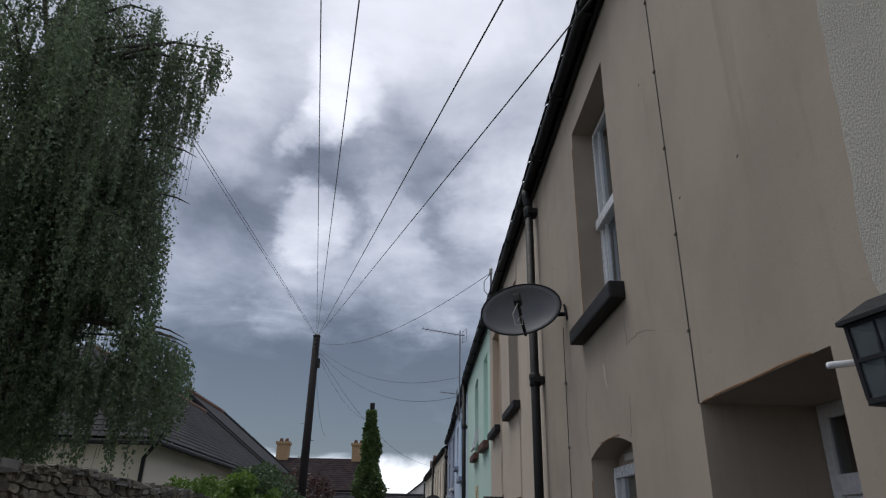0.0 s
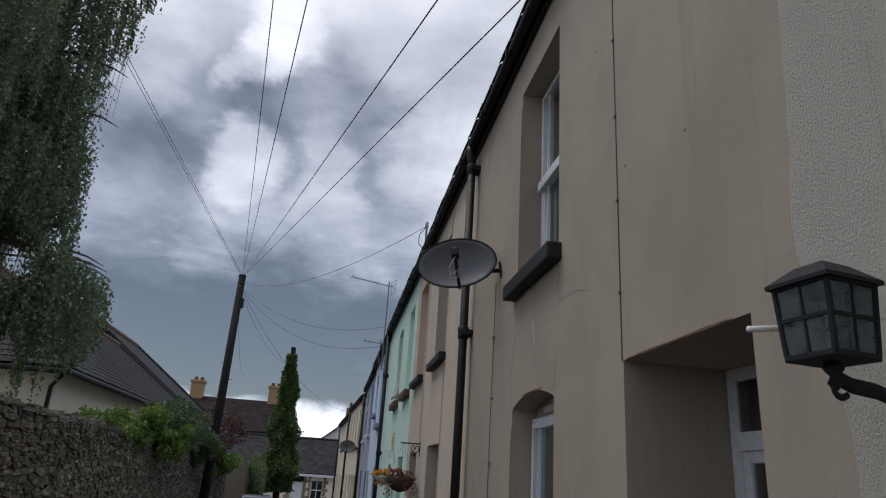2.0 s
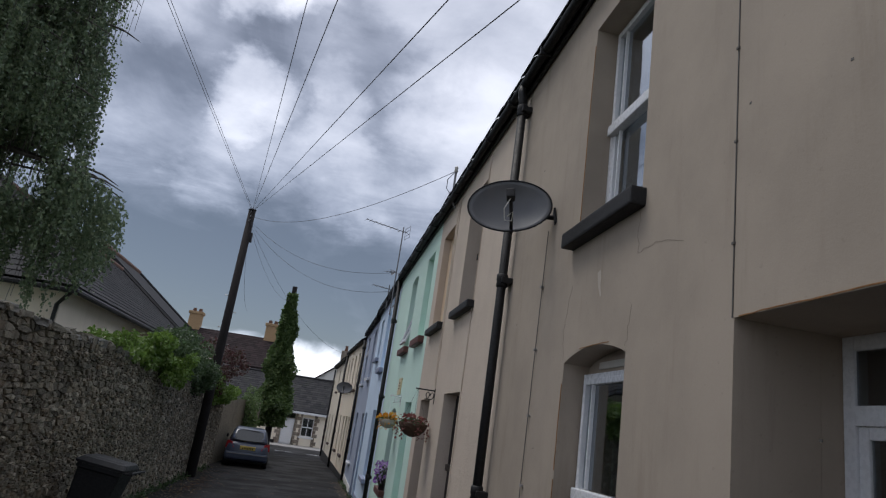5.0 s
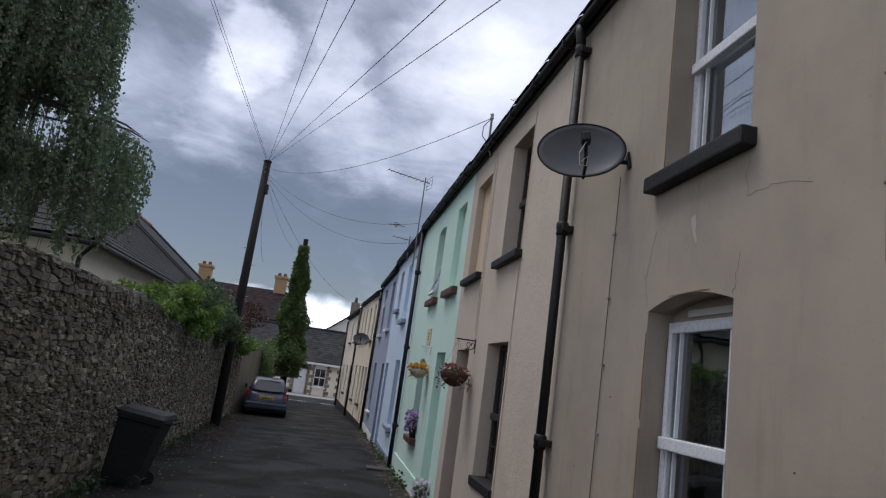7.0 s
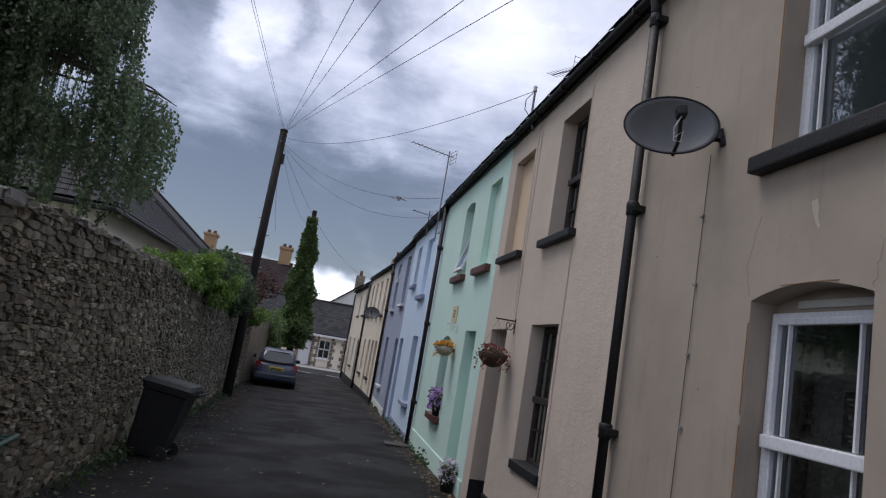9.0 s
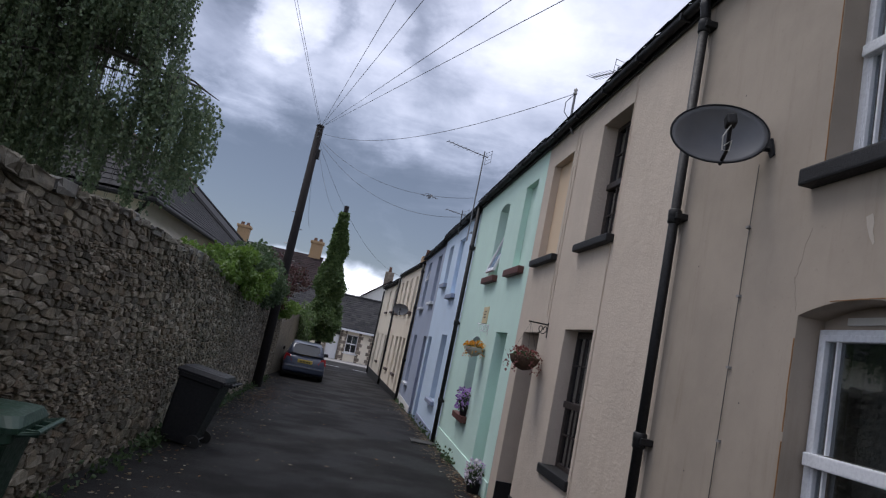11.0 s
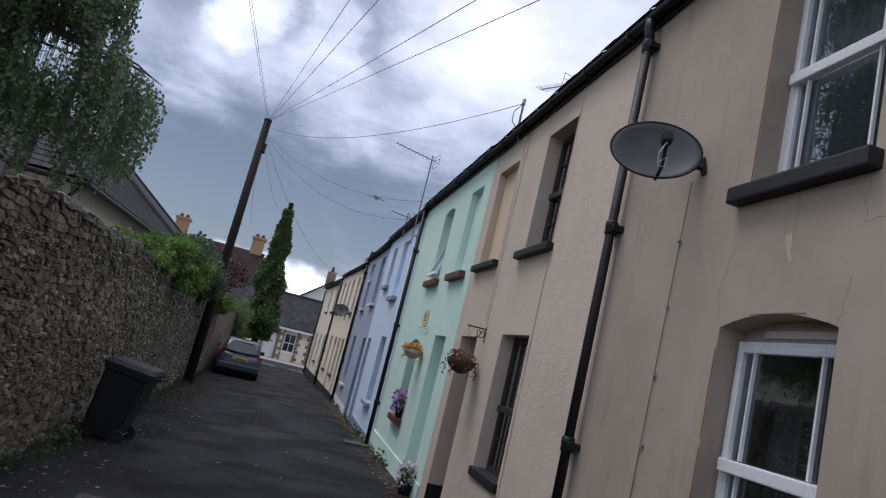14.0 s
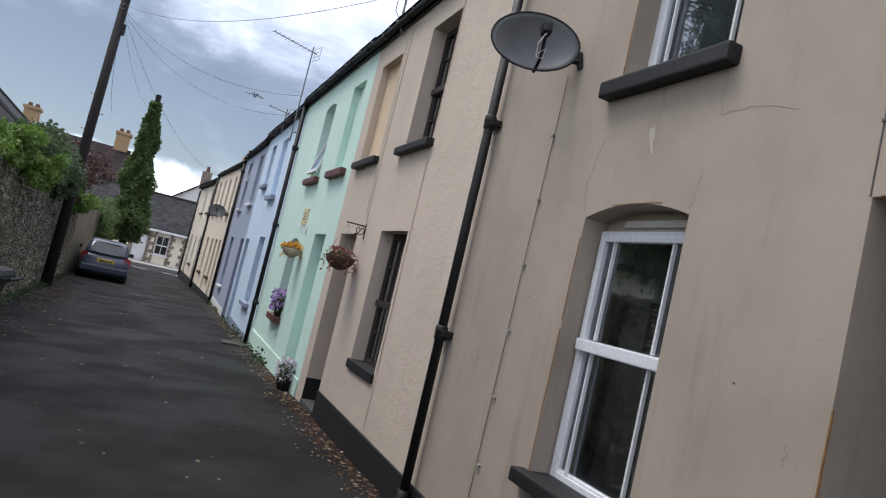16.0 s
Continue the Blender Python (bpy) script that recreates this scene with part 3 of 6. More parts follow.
def gutter(house, y0, y1, x, z, r=0.065, soffit=0.12, board=0.16):
    """A half-round gutter with brackets, a fascia board and a soffit."""
    bm = bmesh.new()
    n = 10
    prof = [(x + r * math.cos(math.pi + math.pi * k / n), z + r * math.sin(math.pi + math.pi * k / n)) for k in range(n + 1)]
    prof += [(x + (r - 0.008) * math.cos(-math.pi * k / n), z + (r - 0.008) * math.sin(-math.pi * k / n)) for k in range(n + 1)]
    loft(bm, [[(px, y, pz) for px, pz in prof] for y in (y0, y1)])
    g = part("gutter", bm, BLACK, house, "black half-round gutter")
    y = y0 + 0.35
    while y < y1:
        part("gutter_bracket", B(x - r - 0.012, x + r, y - 0.015, y + 0.015, z - r - 0.012, z + 0.012, 0.004), BLACK, g)
        y += 0.9
    part("fascia", B(x + r + 0.004, x + r + 0.03, y0, y1, z - board, z + 0.05), SOFFIT, house)
    if x + r + 0.03 < -0.02:
        part("soffit", B(x + r + 0.03, 0.0, y0, y1, z - board + 0.01, z - board + 0.035), SOFFIT, house)
    return g


def slates(bm, p0, along, up_, width, run, wd, ht, rng):
    """Overlapping slates laid in courses on a slope, from its lower corner p0."""
    along, up_ = Vector(along).normalized(), Vector(up_).normalized()
    nrm = along.cross(up_)
    if nrm.z < 0:
        nrm = -nrm
    r = 0
    while r * ht < run:
        a = -wd * (0.5 if r % 2 else 0.0)
        while a < width:
            x0, x1 = max(0.0, a + 0.004), min(width, a + wd - 0.004)
            if x1 > x0 + 0.02:
                lo, hi = r * ht - 0.01, min(run, r * ht + ht * 1.06)
                lift = 0.022 + rng.uniform(-0.004, 0.006)
                q = [p0 + along * x0 + up_ * lo + nrm * lift, p0 + along * x1 + up_ * lo + nrm * (lift + rng.uniform(-0.003, 0.003)),
                     p0 + along * x1 + up_ * hi + nrm * 0.006, p0 + along * x0 + up_ * hi + nrm * 0.006]
                vs = [bm.verts.new(v) for v in q] + [bm.verts.new(q[0] - nrm * 0.012), bm.verts.new(q[1] - nrm * 0.012)]
                bm.faces.new(vs[:4])
                bm.faces.new((vs[0], vs[4], vs[5], vs[1]))
            a += wd
        r += 1


def roof(house, y0, y1, x, z, mat=None, pitch=38, span=3.4, rng=random.Random(3)):
    """The front and rear slope of a terrace roof from the eaves line x, z."""
    t = math.tan(radians(pitch))
    bm = bmesh.new()
    rx = x + span
    loft(bm, [[(x, y, z), (rx, y, z + span * t), (rx + span, y, z), (rx + span, y, z - 0.12), (rx, y, z + span * t - 0.14), (x, y, z - 0.06)] for y in (y0, y1)])
    rf = part("roof", bm, mat or SLATE, house, "blue-grey slate roof")
    part("ridge", T([(rx, y0, z + span * t), (rx, y1, z + span * t)], 0.10, 8), RIDGE, house)
    bm = bmesh.new()
    slates(bm, Vector((x, y0, z)), (0, 1, 0), (1, 0, t), y1 - y0, span / math.cos(radians(pitch)), 0.3, 0.22, rng)
    tagged(part("slating", bm, mat or SLATE, rf), kind="stuff")
    return rf


def house_shell(label, y0, y1, z1, holes, mat, m, depth=6.8, pitch=38):
    """A house of the terrace: front wall with openings, dim room behind, party walls and rear wall."""
    h = thing("terraced_house", label, "house", m, "terrace")
    zb = min(ground_z(y0), ground_z(y1)) - 0.4
    part("front_wall", facade(y0, y1, zb, z1, holes), mat, h)
    bm = bmesh.new()
    box(bm, 2.2, 2.3, y0 + 0.1, y1 - 0.1, zb, z1)
    box(bm, 0.36, 2.2, y0 + 0.03, y0 + 0.1, zb, z1)
    box(bm, 0.36, 2.2, y1 - 0.1, y1 - 0.03, zb, z1)
    box(bm, 0.36, 2.2, y0 + 0.1, y1 - 0.1, 2.85, 3.05)
    box(bm, 0.36, 2.2, y0 + 0.1, y1 - 0.1, zb, 0.35)
    part("inner_room", bm, ROOM, h)
    bm = bmesh.new()
    t = math.tan(radians(pitch))
    for y in (y0 + 0.005, y1 - 0.105):
        loft(bm, [[(0.36, yy, zb), (depth, yy, zb), (depth, yy, z1 - 0.1), (depth / 2 - 0.05, yy, z1 + (depth / 2) * t - 0.35), (0.36, yy, z1 - 0.1)] for yy in (y, y + 0.024)])
    box(bm, depth - 0.02, depth + 0.2, y0, y1, zb, z1)
    part("rear_wall", bm, WHITEWASH, h)
    return h


def blind(house, y0, y1, z0, z1, mat, x=0.1):
    return part("blind_window", B(x, x + 0.06, y0, y1, z0, z1), mat, house, "walled-up window recess")


def panel_door(house, y0, y1, z0, z1, x, mat, light_above=0.0, label="panelled front door"):
    top = z1 - light_above
    d = part("door", B(x, x + 0.05, y0 + 0.05, y1 - 0.05, z0, top - 0.04, 0.005), mat, house, label)
    part("door_frame", border(bmesh.new(), x - 0.02, x + 0.06, y0, y1, z0 - 0.05, z1, 0.05), mat, d)
    w_ = (y1 - y0 - 0.1)
    for i in (0, 1):
        for za, zb in ((0.15, 0.42), (0.48, 0.92)):
            ya = y0 + 0.05 + w_ * (0.12 + 0.42 * i)
            part("door_panel", B(x - 0.012, x, ya, ya + w_ * 0.34, z0 + (top - z0) * za, z0 + (top - z0) * zb, 0.005), mat, d)
    part("door_knob", lathe(bmesh.new(), [(0.012, -0.02), (0.028, 0.0), (0.02, 0.02)], 10, (x - 0.03, y0 + 0.13, z0 + 1.0)), CHROME, d, "metal knob", True)
    if light_above > 0.1:
        glass_pane(y0 + 0.05, y1 - 0.05, top + 0.02, z1 - 0.05, x + 0.02, d, "fanlight")
    return d


EAVE, EAVE_LOW = 5.30, 5.20
# -- the roughcast neighbour, beside the camera's start --
hz = house_shell("house with pale rough-cast render", -3.0, 3.38, EAVE, [(0.4, 1.3, 3.45, 4.85), (0.4, 1.3, 1.1, 2.6)], ROUGHCAST, M1 @ Matrix.Translation((-0.035, 0, 0)))
sash(hz, 0.4, 1.3, 3.45, 4.85, 0.18, UPVC, 4.15)
sash(hz, 0.4, 1.3, 1.1, 2.6, 0.18, UPVC, 1.85)
gutter(hz, -3.0, 3.38, -0.085, EAVE, 0.045, board=0.07)
roof(hz, -3.0, 3.38, -0.11, EAVE + 0.05)

# -- the beige house --
UP_A, LOW_A, PORCH = (5.58, 6.41, 3.43, 4.92), (5.65, 6.48, 1.10, 2.695, 0.07), (3.93, 4.78, -0.6, 2.67)
ha = house_shell("beige rendered terraced house with white sash windows", 3.38, 7.95, EAVE, [UP_A, LOW_A, PORCH], BEIGE, M1)
gutter(ha, 3.38, 7.95, -0.085, EAVE, 0.045, board=0.07)
roof(ha, 3.38, 7.95, -0.11, EAVE + 0.05)
sash(ha, 5.58, 6.41, 3.43, 4.92, 0.15, UPVC, 4.17, (0.24, 0.82), wd=0.05, bar_mat=UPVC, label="white plastic sash window")
sill(ha, 5.53, 6.51, 3.445, SILL_BLACK, 0.085, 0.10, 0.18, "chipped black stone sill")
sash(ha, 5.65, 6.47, 1.10, 2.575, 0.13, UPVC, 1.90, (0.24, 0.82), wd=0.05, bar_mat=UPVC, label="white plastic sash window under a segmental arch")
sill(ha, 5.57, 6.56, 1.115, SILL_BLACK, 0.085, 0.085, 0.18, "chipped black stone sill")
part("arch_infill", B(0.165, 0.25, 5.65, 6.48, 2.575, 2.72), BEIGE, ha)
part("vent_slot", B(0.15, 0.165, 5.74, 6.30, 2.600, 2.640, 0.003), LEAD, ha, "slot vent over the window")
# the neighbour's rough-cast laps over the joint with an uneven edge
bm = bmesh.new()
erng = random.Random(17)
edge_at = lambda z: float(np.interp(z, (0.0, 2.45, 2.62, 2.78, 3.5, 5.0), (3.56, 3.59, 3.64, 3.69, 3.63, 3.49))) + erng.uniform(-0.006, 0.006)
loft(bm, [[(-0.036, 3.37, z), (-0.036, e - 0.012, z), (-0.026, e, z), (0.004, e, z), (0.004, 3.37, z)] for z in [-0.4 + 0.09 * k for k in range(61)] for e in [edge_at(z)]])
part("rough_coat", bm, ROUGHCAST, ha, "pale rough-cast lapping over the smooth render")
# porch recess with a half-glazed door
bm = bmesh.new()
box(bm, 0.351, 0.62, 3.85, 3.93, -0.3, 2.75)
box(bm, 0.351, 0.62, 4.78, 4.86, -0.3, 2.75)
box(bm, 0.351, 0.62, 3.93, 4.78, 2.67, 2.75)
part("porch_lining", bm, BEIGE, ha)
pd = part("door", border(bmesh.new(), 0.44, 0.50, 3.93, 4.78, 0.4, 2.67, 0.055), UPVC, ha, "white half-glazed door in the porch")
part("transom", B(0.436, 0.50, 3.985, 4.725, 2.35, 2.42, 0.006), UPVC, pd)
part("door_leaf", border(bmesh.new(), 0.452, 0.498, 3.985, 4.725, 0.45, 2.35, 0.045), UPVC, pd)
part("door_panel", B(0.46, 0.49, 4.03, 4.68, 0.49, 1.05, 0.006), UPVC, pd)
glass_pane(3.985, 4.725, 2.42, 2.615, 0.455, pd, "fanlight")
glass_pane(4.03, 4.68, 1.05, 2.31, 0.468, pd)
part("doorstep", B(-0.1, 0.62, 3.93, 4.78, 0.1, 0.43, 0.02), KERB, ha)
downpipe(ha, 7.95, 0.42, 5.06, (1.70, 3.42, 5.03))
part("swan_neck", T([(-0.095, 7.95, 5.27), (-0.095, 7.95, 5.20), (-0.08, 7.95, 5.13), (-0.075, 7.95, 5.04)], 0.042, 10), BLACK, ha, smooth=True)
part("pipe_shoe", T([(-0.075, 7.95, 0.46), (-0.08, 7.95, 0.38), (-0.17, 8.0, 0.30)], 0.05, 10), BLACK, ha, smooth=True)
part("plinth", B(-0.025, -0.001, 4.78, 7.95, -0.2, 0.50, 0.006), SILL_BLACK, ha, "black painted plinth")
part("render_bead", B(-0.004, 0.001, 4.785, 4.790, 2.67, EAVE - 0.2), GREY_WIRE, ha)
z = 2.95
while z < 5.0:
    part("bead_clip", B(-0.009, 0.0, 4.780, 4.795, z, z + 0.010), GREY_WIRE, ha)
    z += 0.42
# cracks, rust stains and a filled patch in the render
rng = random.Random(11)


def crack(house, pts, r=0.0008, mat=None, rng=rng):
    out = [pts[0]]
    wob = 0.012 if mat is None else 0.002
    for a, b in zip(pts, pts[1:]):
        for k in range(1, 6):
            f = k / 5
            out.append((a[0] + (b[0] - a[0]) * f + rng.uniform(-1, 1) * wob * (f < 1), a[1] + (b[1] - a[1]) * f + rng.uniform(-1, 1) * wob * (f < 1)))
    part("render_crack", T([(-0.0005, y, z) for y, z in out], r, 4), mat or CRACK, house)


crack(ha, [(6.451, 3.11), (6.528, 2.889), (6.542, 2.82), (6.508, 2.65)])
crack(ha, [(5.616, 2.853), (5.638, 2.71), (5.658, 2.65)])
crack(ha, [(5.587, 3.33), (5.586, 3.11), (5.41, 3.125), (5.154, 3.063)])
crack(ha, [(4.921, 1.653), (4.923, 1.736)])
for ya, za, zb in ((6.416, 3.46, 4.80), (6.486, 1.12, 1.95), (4.776, 0.95, 1.9), (6.486, 2.0, 2.5)):
    crack(ha, [(ya, za), (ya + 0.004, (za + zb) / 2), (ya, zb)], 0.0045, RUST)
for ya, yb, zz in ((4.02, 4.4, 2.672), (4.35, 4.75, 2.672), (5.85, 6.25, 2.692)):
    crack(ha, [(ya, zz), ((ya + yb) / 2, zz + 0.004), (yb, zz)], 0.003, RUST)
smear = [(6.03, 3.12), (6.07, 3.11), (6.06, 3.06), (6.035, 3.0), (6.01, 2.96), (6.0, 2.97), (6.02, 3.03), (6.015, 3.07)]
part("filler_patch", loft(bmesh.new(), [[(x, y, z) for y, z in smear] for x in (-0.0015, 0.001)]), FILLER, ha, "pale filled patch in the render")
for y, z in ((4.35, 2.25), (4.7, 3.5), (6.9, 2.1), (7.4, 1.6), (5.2, 1.9), (7.6, 3.0), (4.2, 3.4), (5.0, 4.3), (7.3, 4.2)):
    part("nail_hole", B(-0.0015, 0.001, y, y + 0.012, z, z + 0.009), GREY_WIRE, ha)
part("overflow_pipe", T([(0.0, 3.81, 2.60), (-0.10, 3.80, 2.585)], 0.0085, 8), UPVC, ha, "white plastic overflow pipe", True)

# -- the buff house --
UP_B, BL_B, LOW_B, DOOR_B = (9.40, 10.20, 3.50, 4.92), (11.20, 12.03, 3.50, 4.89), (9.45, 10.31, 1.05, 2.54), (11.28, 12.05, -0.6, 2.50)
hb = house_shell("buff rendered terraced house with dark sash windows", 7.95, 12.40, EAVE, [UP_B, BL_B, LOW_B, DOOR_B], BUFF, M1)
gutter(hb, 7.95, 12.40, -0.085, EAVE, 0.045, board=0.07)
roof(hb, 7.95, 12.40, -0.11, EAVE + 0.05)
sash(hb, 9.40, 10.20, 3.50, 4.92, 0.17, DARK_WOOD, 4.2, (0.36, 0.66), (0.25, 0.75), 0.055, label="dark wooden sash window with glazing bars")
sill(hb, 9.33, 10.34, 3.50, SILL_BLACK, 0.08, 0.085, 0.22)
blind(hb, 11.20, 12.03, 3.50, 4.89, PEACH)
sill(hb, 11.12, 12.16, 3.50, SILL_BLACK, 0.08, 0.085, 0.11)
sash(hb, 9.45, 10.31, 1.05, 2.54, 0.15, DARK_WOOD, 1.75, (0.36, 0.66), (0.25, 0.75), 0.055, label="dark wooden sash window with glazing bars")
sill(hb, 9.43, 10.36, 1.075, SILL_BLACK, 0.03, 0.1, 0.22)
panel_door(hb, 11.28, 12.05, 0.22, 2.50, 0.27, DARK_WOOD, 0.35)
part("doorstep", B(-0.02, 0.30, 11.285, 12.02, -0.3, 0.22, 0.01), DRAIN, hb)
part("plinth", B(-0.025, -0.001, 7.95, 11.26, -0.2, 0.50, 0.006), SILL_BLACK, hb, "black painted plinth")
part("plinth", B(0.0, 0.27, 12.03, 12.049, -0.2, 0.50), SILL_BLACK, hb)
for ya, zz in ((9.36, 0.55), (10.98, 2.6)):
    part("wall_cable", T([(-0.008, ya, zz), (-0.008, ya + 0.01, 3.4), (-0.008, ya, EAVE - 0.1)], 0.005, 6), BUFF, hb, "painted cable clipped to the wall")
part("wall_cable", T([(-0.006, 11.08, 2.7), (-0.006, 11.12, EAVE - 0.1)], 0.004, 6), BUFF, hb)

# -- the mint house --
UP_C1, UP_C2, LOW_C, DOOR_C = (12.82, 13.52, 3.50, 4.87), (14.60, 15.35, 3.48, 4.85, 0.07), (14.85, 15.62, 0.92, 2.36, 0.07), (12.97, 13.72, -0.6, 2.46)
hc = house_shell("mint green rendered terraced house with an open casement", 12.40, 17.55, EAVE, [UP_C1, UP_C2, LOW_C, DOOR_C], MINT, M1R)
gutter(hc, 12.40, 17.55, -0.09, EAVE, 0.05, board=0.08)
roof(hc, 12.40, 17.55, -0.12, EAVE + 0.05)
blind(hc, 12.82, 13.52, 3.50, 4.87, MINT)
sill(hc, 12.72, 13.72, 3.47, SILL_RED, 0.09, 0.11, 0.11, "red-brown sill")
wc = sash(hc, 14.60, 15.35, 3.48, 4.78, 0.20, UPVC, 4.35)
leaf_m = Matrix.Translation((0.17, 14.95, 4.33)) @ Matrix.Rotation(radians(17), 4, "Y")
op = part("open_casement", border(bmesh.new(), -0.02, 0.02, -0.34, 0.36, -0.82, 0.0, 0.07), UPVC, wc, "white casement propped open")
op.matrix_parent_inverse = Matrix.Identity(4)
op.matrix_basis = leaf_m
pane = part("pane", B(-0.003, 0.003, -0.28, 0.31, -0.76, -0.04), GLASS, op)
pane.visible_shadow = False
sill(hc, 14.50, 15.52, 3.46, SILL_RED, 0.09, 0.11, 0.21, "red-brown sill")
sash(hc, 14.85, 15.62, 0.92, 2.30, 0.24, UPVC, 1.6)
sill(hc, 14.75, 15.72, 0.93, SILL_RED, 0.10, 0.11, 0.21, "red-brown sill")
panel_door(hc, 12.97, 13.72, 0.15, 2.46, 0.27, MINT, 0.35, "mint painted front door")
part("doorstep", B(-0.06, 0.30, 12.98, 13.71, -0.4, 0.16, 0.01), KERB, hc)
part("plinth", B(-0.02, -0.001, 13.78, 17.5, -0.4, 0.36, 0.006), MINT, hc)
part("plinth", B(-0.02, -0.001, 12.42, 12.92, -0.4, 0.36, 0.006), MINT, hc)
downpipe(hc, 17.52, -0.02, 5.26, (0.9, 2.6, 4.3), 0.045)

# -- the two blue houses --
hd = house_shell("light blue rendered terraced house", 17.55, 22.75, EAVE_LOW, [(19.15, 20.0, 3.35, 4.80), (21.05, 21.75, 3.72, 4.82), (18.95, 19.85, 0.72, 2.32), (21.75, 22.50, -0.7, 2.22)], LIGHT_BLUE, M1R)
gutter(hd, 17.55, 22.75, -0.09, EAVE_LOW, 0.05, board=0.08)
roof(hd, 17.55, 22.75, -0.12, EAVE_LOW + 0.06)
blind(hd, 19.15, 20.0, 3.35, 4.80, LIGHT_BLUE)
sill(hd, 19.05, 20.15, 3.34, SILL_BLUE, 0.10, 0.11, 0.11)
sash(hd, 21.05, 21.75, 3.72, 4.82, 0.18, UPVC, 4.25)
sill(hd, 20.95, 21.85, 3.72, SILL_BLUE, 0.10, 0.10)
sash(hd, 18.95, 19.85, 0.72, 2.32, 0.18, UPVC, 1.5)
sill(hd, 18.85, 19.95, 0.72, SILL_BLUE, 0.10, 0.10)
BLUE_DOOR = plain("blue_door_paint", (0.16, 0.20, 0.36), 0.4, 0.2)
panel_door(hd, 21.75, 22.50, -0.08, 2.22, 0.2, BLUE_DOOR, 0.3, "blue painted front door")
part("plinth", B(-0.02, -0.001, 17.62, 21.75, -0.6, 0.10, 0.006), SILL_BLUE, hd)
he = house_shell("grey-blue rendered terraced house", 22.75, 28.15, EAVE_LOW - 0.10, [(23.3, 24.2, 3.28, 4.80), (25.9, 26.8, 3.18, 4.80), (23.0, 23.75, -0.7, 2.20), (25.9, 26.8, 0.55, 2.2)], GREY_BLUE, M1R)
gutter(he, 22.75, 28.15, -0.09, EAVE_LOW - 0.10, 0.05, board=0.08)
roof(he, 22.75, 28.15, -0.12, EAVE_LOW - 0.05)
for ya, yb, za, zb, mid in ((23.3, 24.2, 3.28, 4.80, 4.1), (25.9, 26.8, 3.18, 4.80, 4.05), (25.9, 26.8, 0.55, 2.2, 1.4)):
    sash(he, ya, yb, za, zb, 0.16, UPVC, mid)
    sill(he, ya - 0.1, yb + 0.1, za, UPVC, 0.10, 0.09)
oc = part("open_casement", border(bmesh.new(), -0.02, 0.02, -0.38, 0.38, -0.62, 0.0, 0.05), UPVC, he, "white casement propped open")
oc.matrix_basis = Matrix.Translation((0.14, 26.35, 4.74)) @ Matrix.Rotation(radians(16), 4, "Y")
panel_door(he, 23.0, 23.75, -0.12, 2.20, 0.2, BLUE_DOOR, 0.3, "blue painted front door")
part("plinth", B(-0.02, -0.001, 23.8, 28.1, -0.8, 0.0, 0.006), WHITEWASH, he)
downpipe(he, 28.05, -0.3, 4.9, (1.2, 3.2, 4.6), 0.05)

# -- the cream houses at the far end --
FAR_F = [(29.0, 29.65, 3.05, 4.5), (30.6, 31.25, 3.05, 4.5), (32.2, 32.85, 3.05, 4.5), (33.7, 34.35, 3.05, 4.5), (29.0, 29.7, -0.9, 2.0), (30.2, 30.9, 0.5, 2.0), (31.5, 32.2, -0.9, 2.0), (33.3, 34.0, 0.5, 2.0)]
hf = house_shell("cream rendered terraced house", 28.3, 35.3, 4.86, FAR_F, CREAM, M2)
gutter(hf, 28.3, 35.3, -0.09, 4.88, 0.05, board=0.08)
roof(hf, 28.3, 35.3, -0.12, 4.93)
FAR_G = [(36.4, 37.1, 3.15, 4.3), (39.2, 39.9, 3.15, 4.3), (36.6, 37.3, -0.9, 1.95), (38.8, 39.5, 0.5, 1.95), (41.4, 42.1, -0.9, 1.95)]
hg = house_shell("pale cream rendered terraced house", 35.3, 43.4, 4.62, FAR_G, PALE_CREAM, M2)
gutter(hg, 35.3, 43.4, -0.12, 4.64, 0.06, board=0.1)
roof(hg, 35.3, 43.4, -0.18, 4.71)
CREAM_SILL = plain("dark_brown_sill", (0.09, 0.06, 0.05), 0.7, 0.3)
for hh, rows in ((hf, FAR_F), (hg, FAR_G)):
    for ya, yb, za, zb in rows:
        if za < 0:
            panel_door(hh, ya, yb, -0.3, zb, 0.2, WHITEWASH if hh is hf else DARK_WOOD, 0.3)
        else:
            sash(hh, ya, yb, za, zb, 0.15, UPVC, (za + zb) / 2)
            sill(hh, ya - 0.1, yb + 0.1, za, CREAM_SILL, 0.09, 0.1)
    y0_, y1_ = (28.3, 35.3) if hh is hf else (35.3, 43.4)
    part("plinth", B(-0.02, -0.001, y0_, y1_, -1.2, -0.12, 0.006), SILL_BLACK, hh)
downpipe(hf, 35.2, -0.4, 4.75, (1.2, 3.0), 0.05)
downpipe(hg, 43.2, -0.5, 4.5, (1.2, 3.0), 0.045)
ch = part("chimney_stack", B(1.6, 2.2, 41.6, 42.3, 5.6, 6.9, 0.02), YELLOW_BRICK, hg, "brick chimney with a clay pot")
part("chimney_pot", lathe(bmesh.new(), [(0.12, 0), (0.14, 0.05), (0.10, 0.35), (0.13, 0.4), (0.12, 0.45)], 10, (1.9, 41.95, 6.9)), RIDGE, ch, smooth=True)


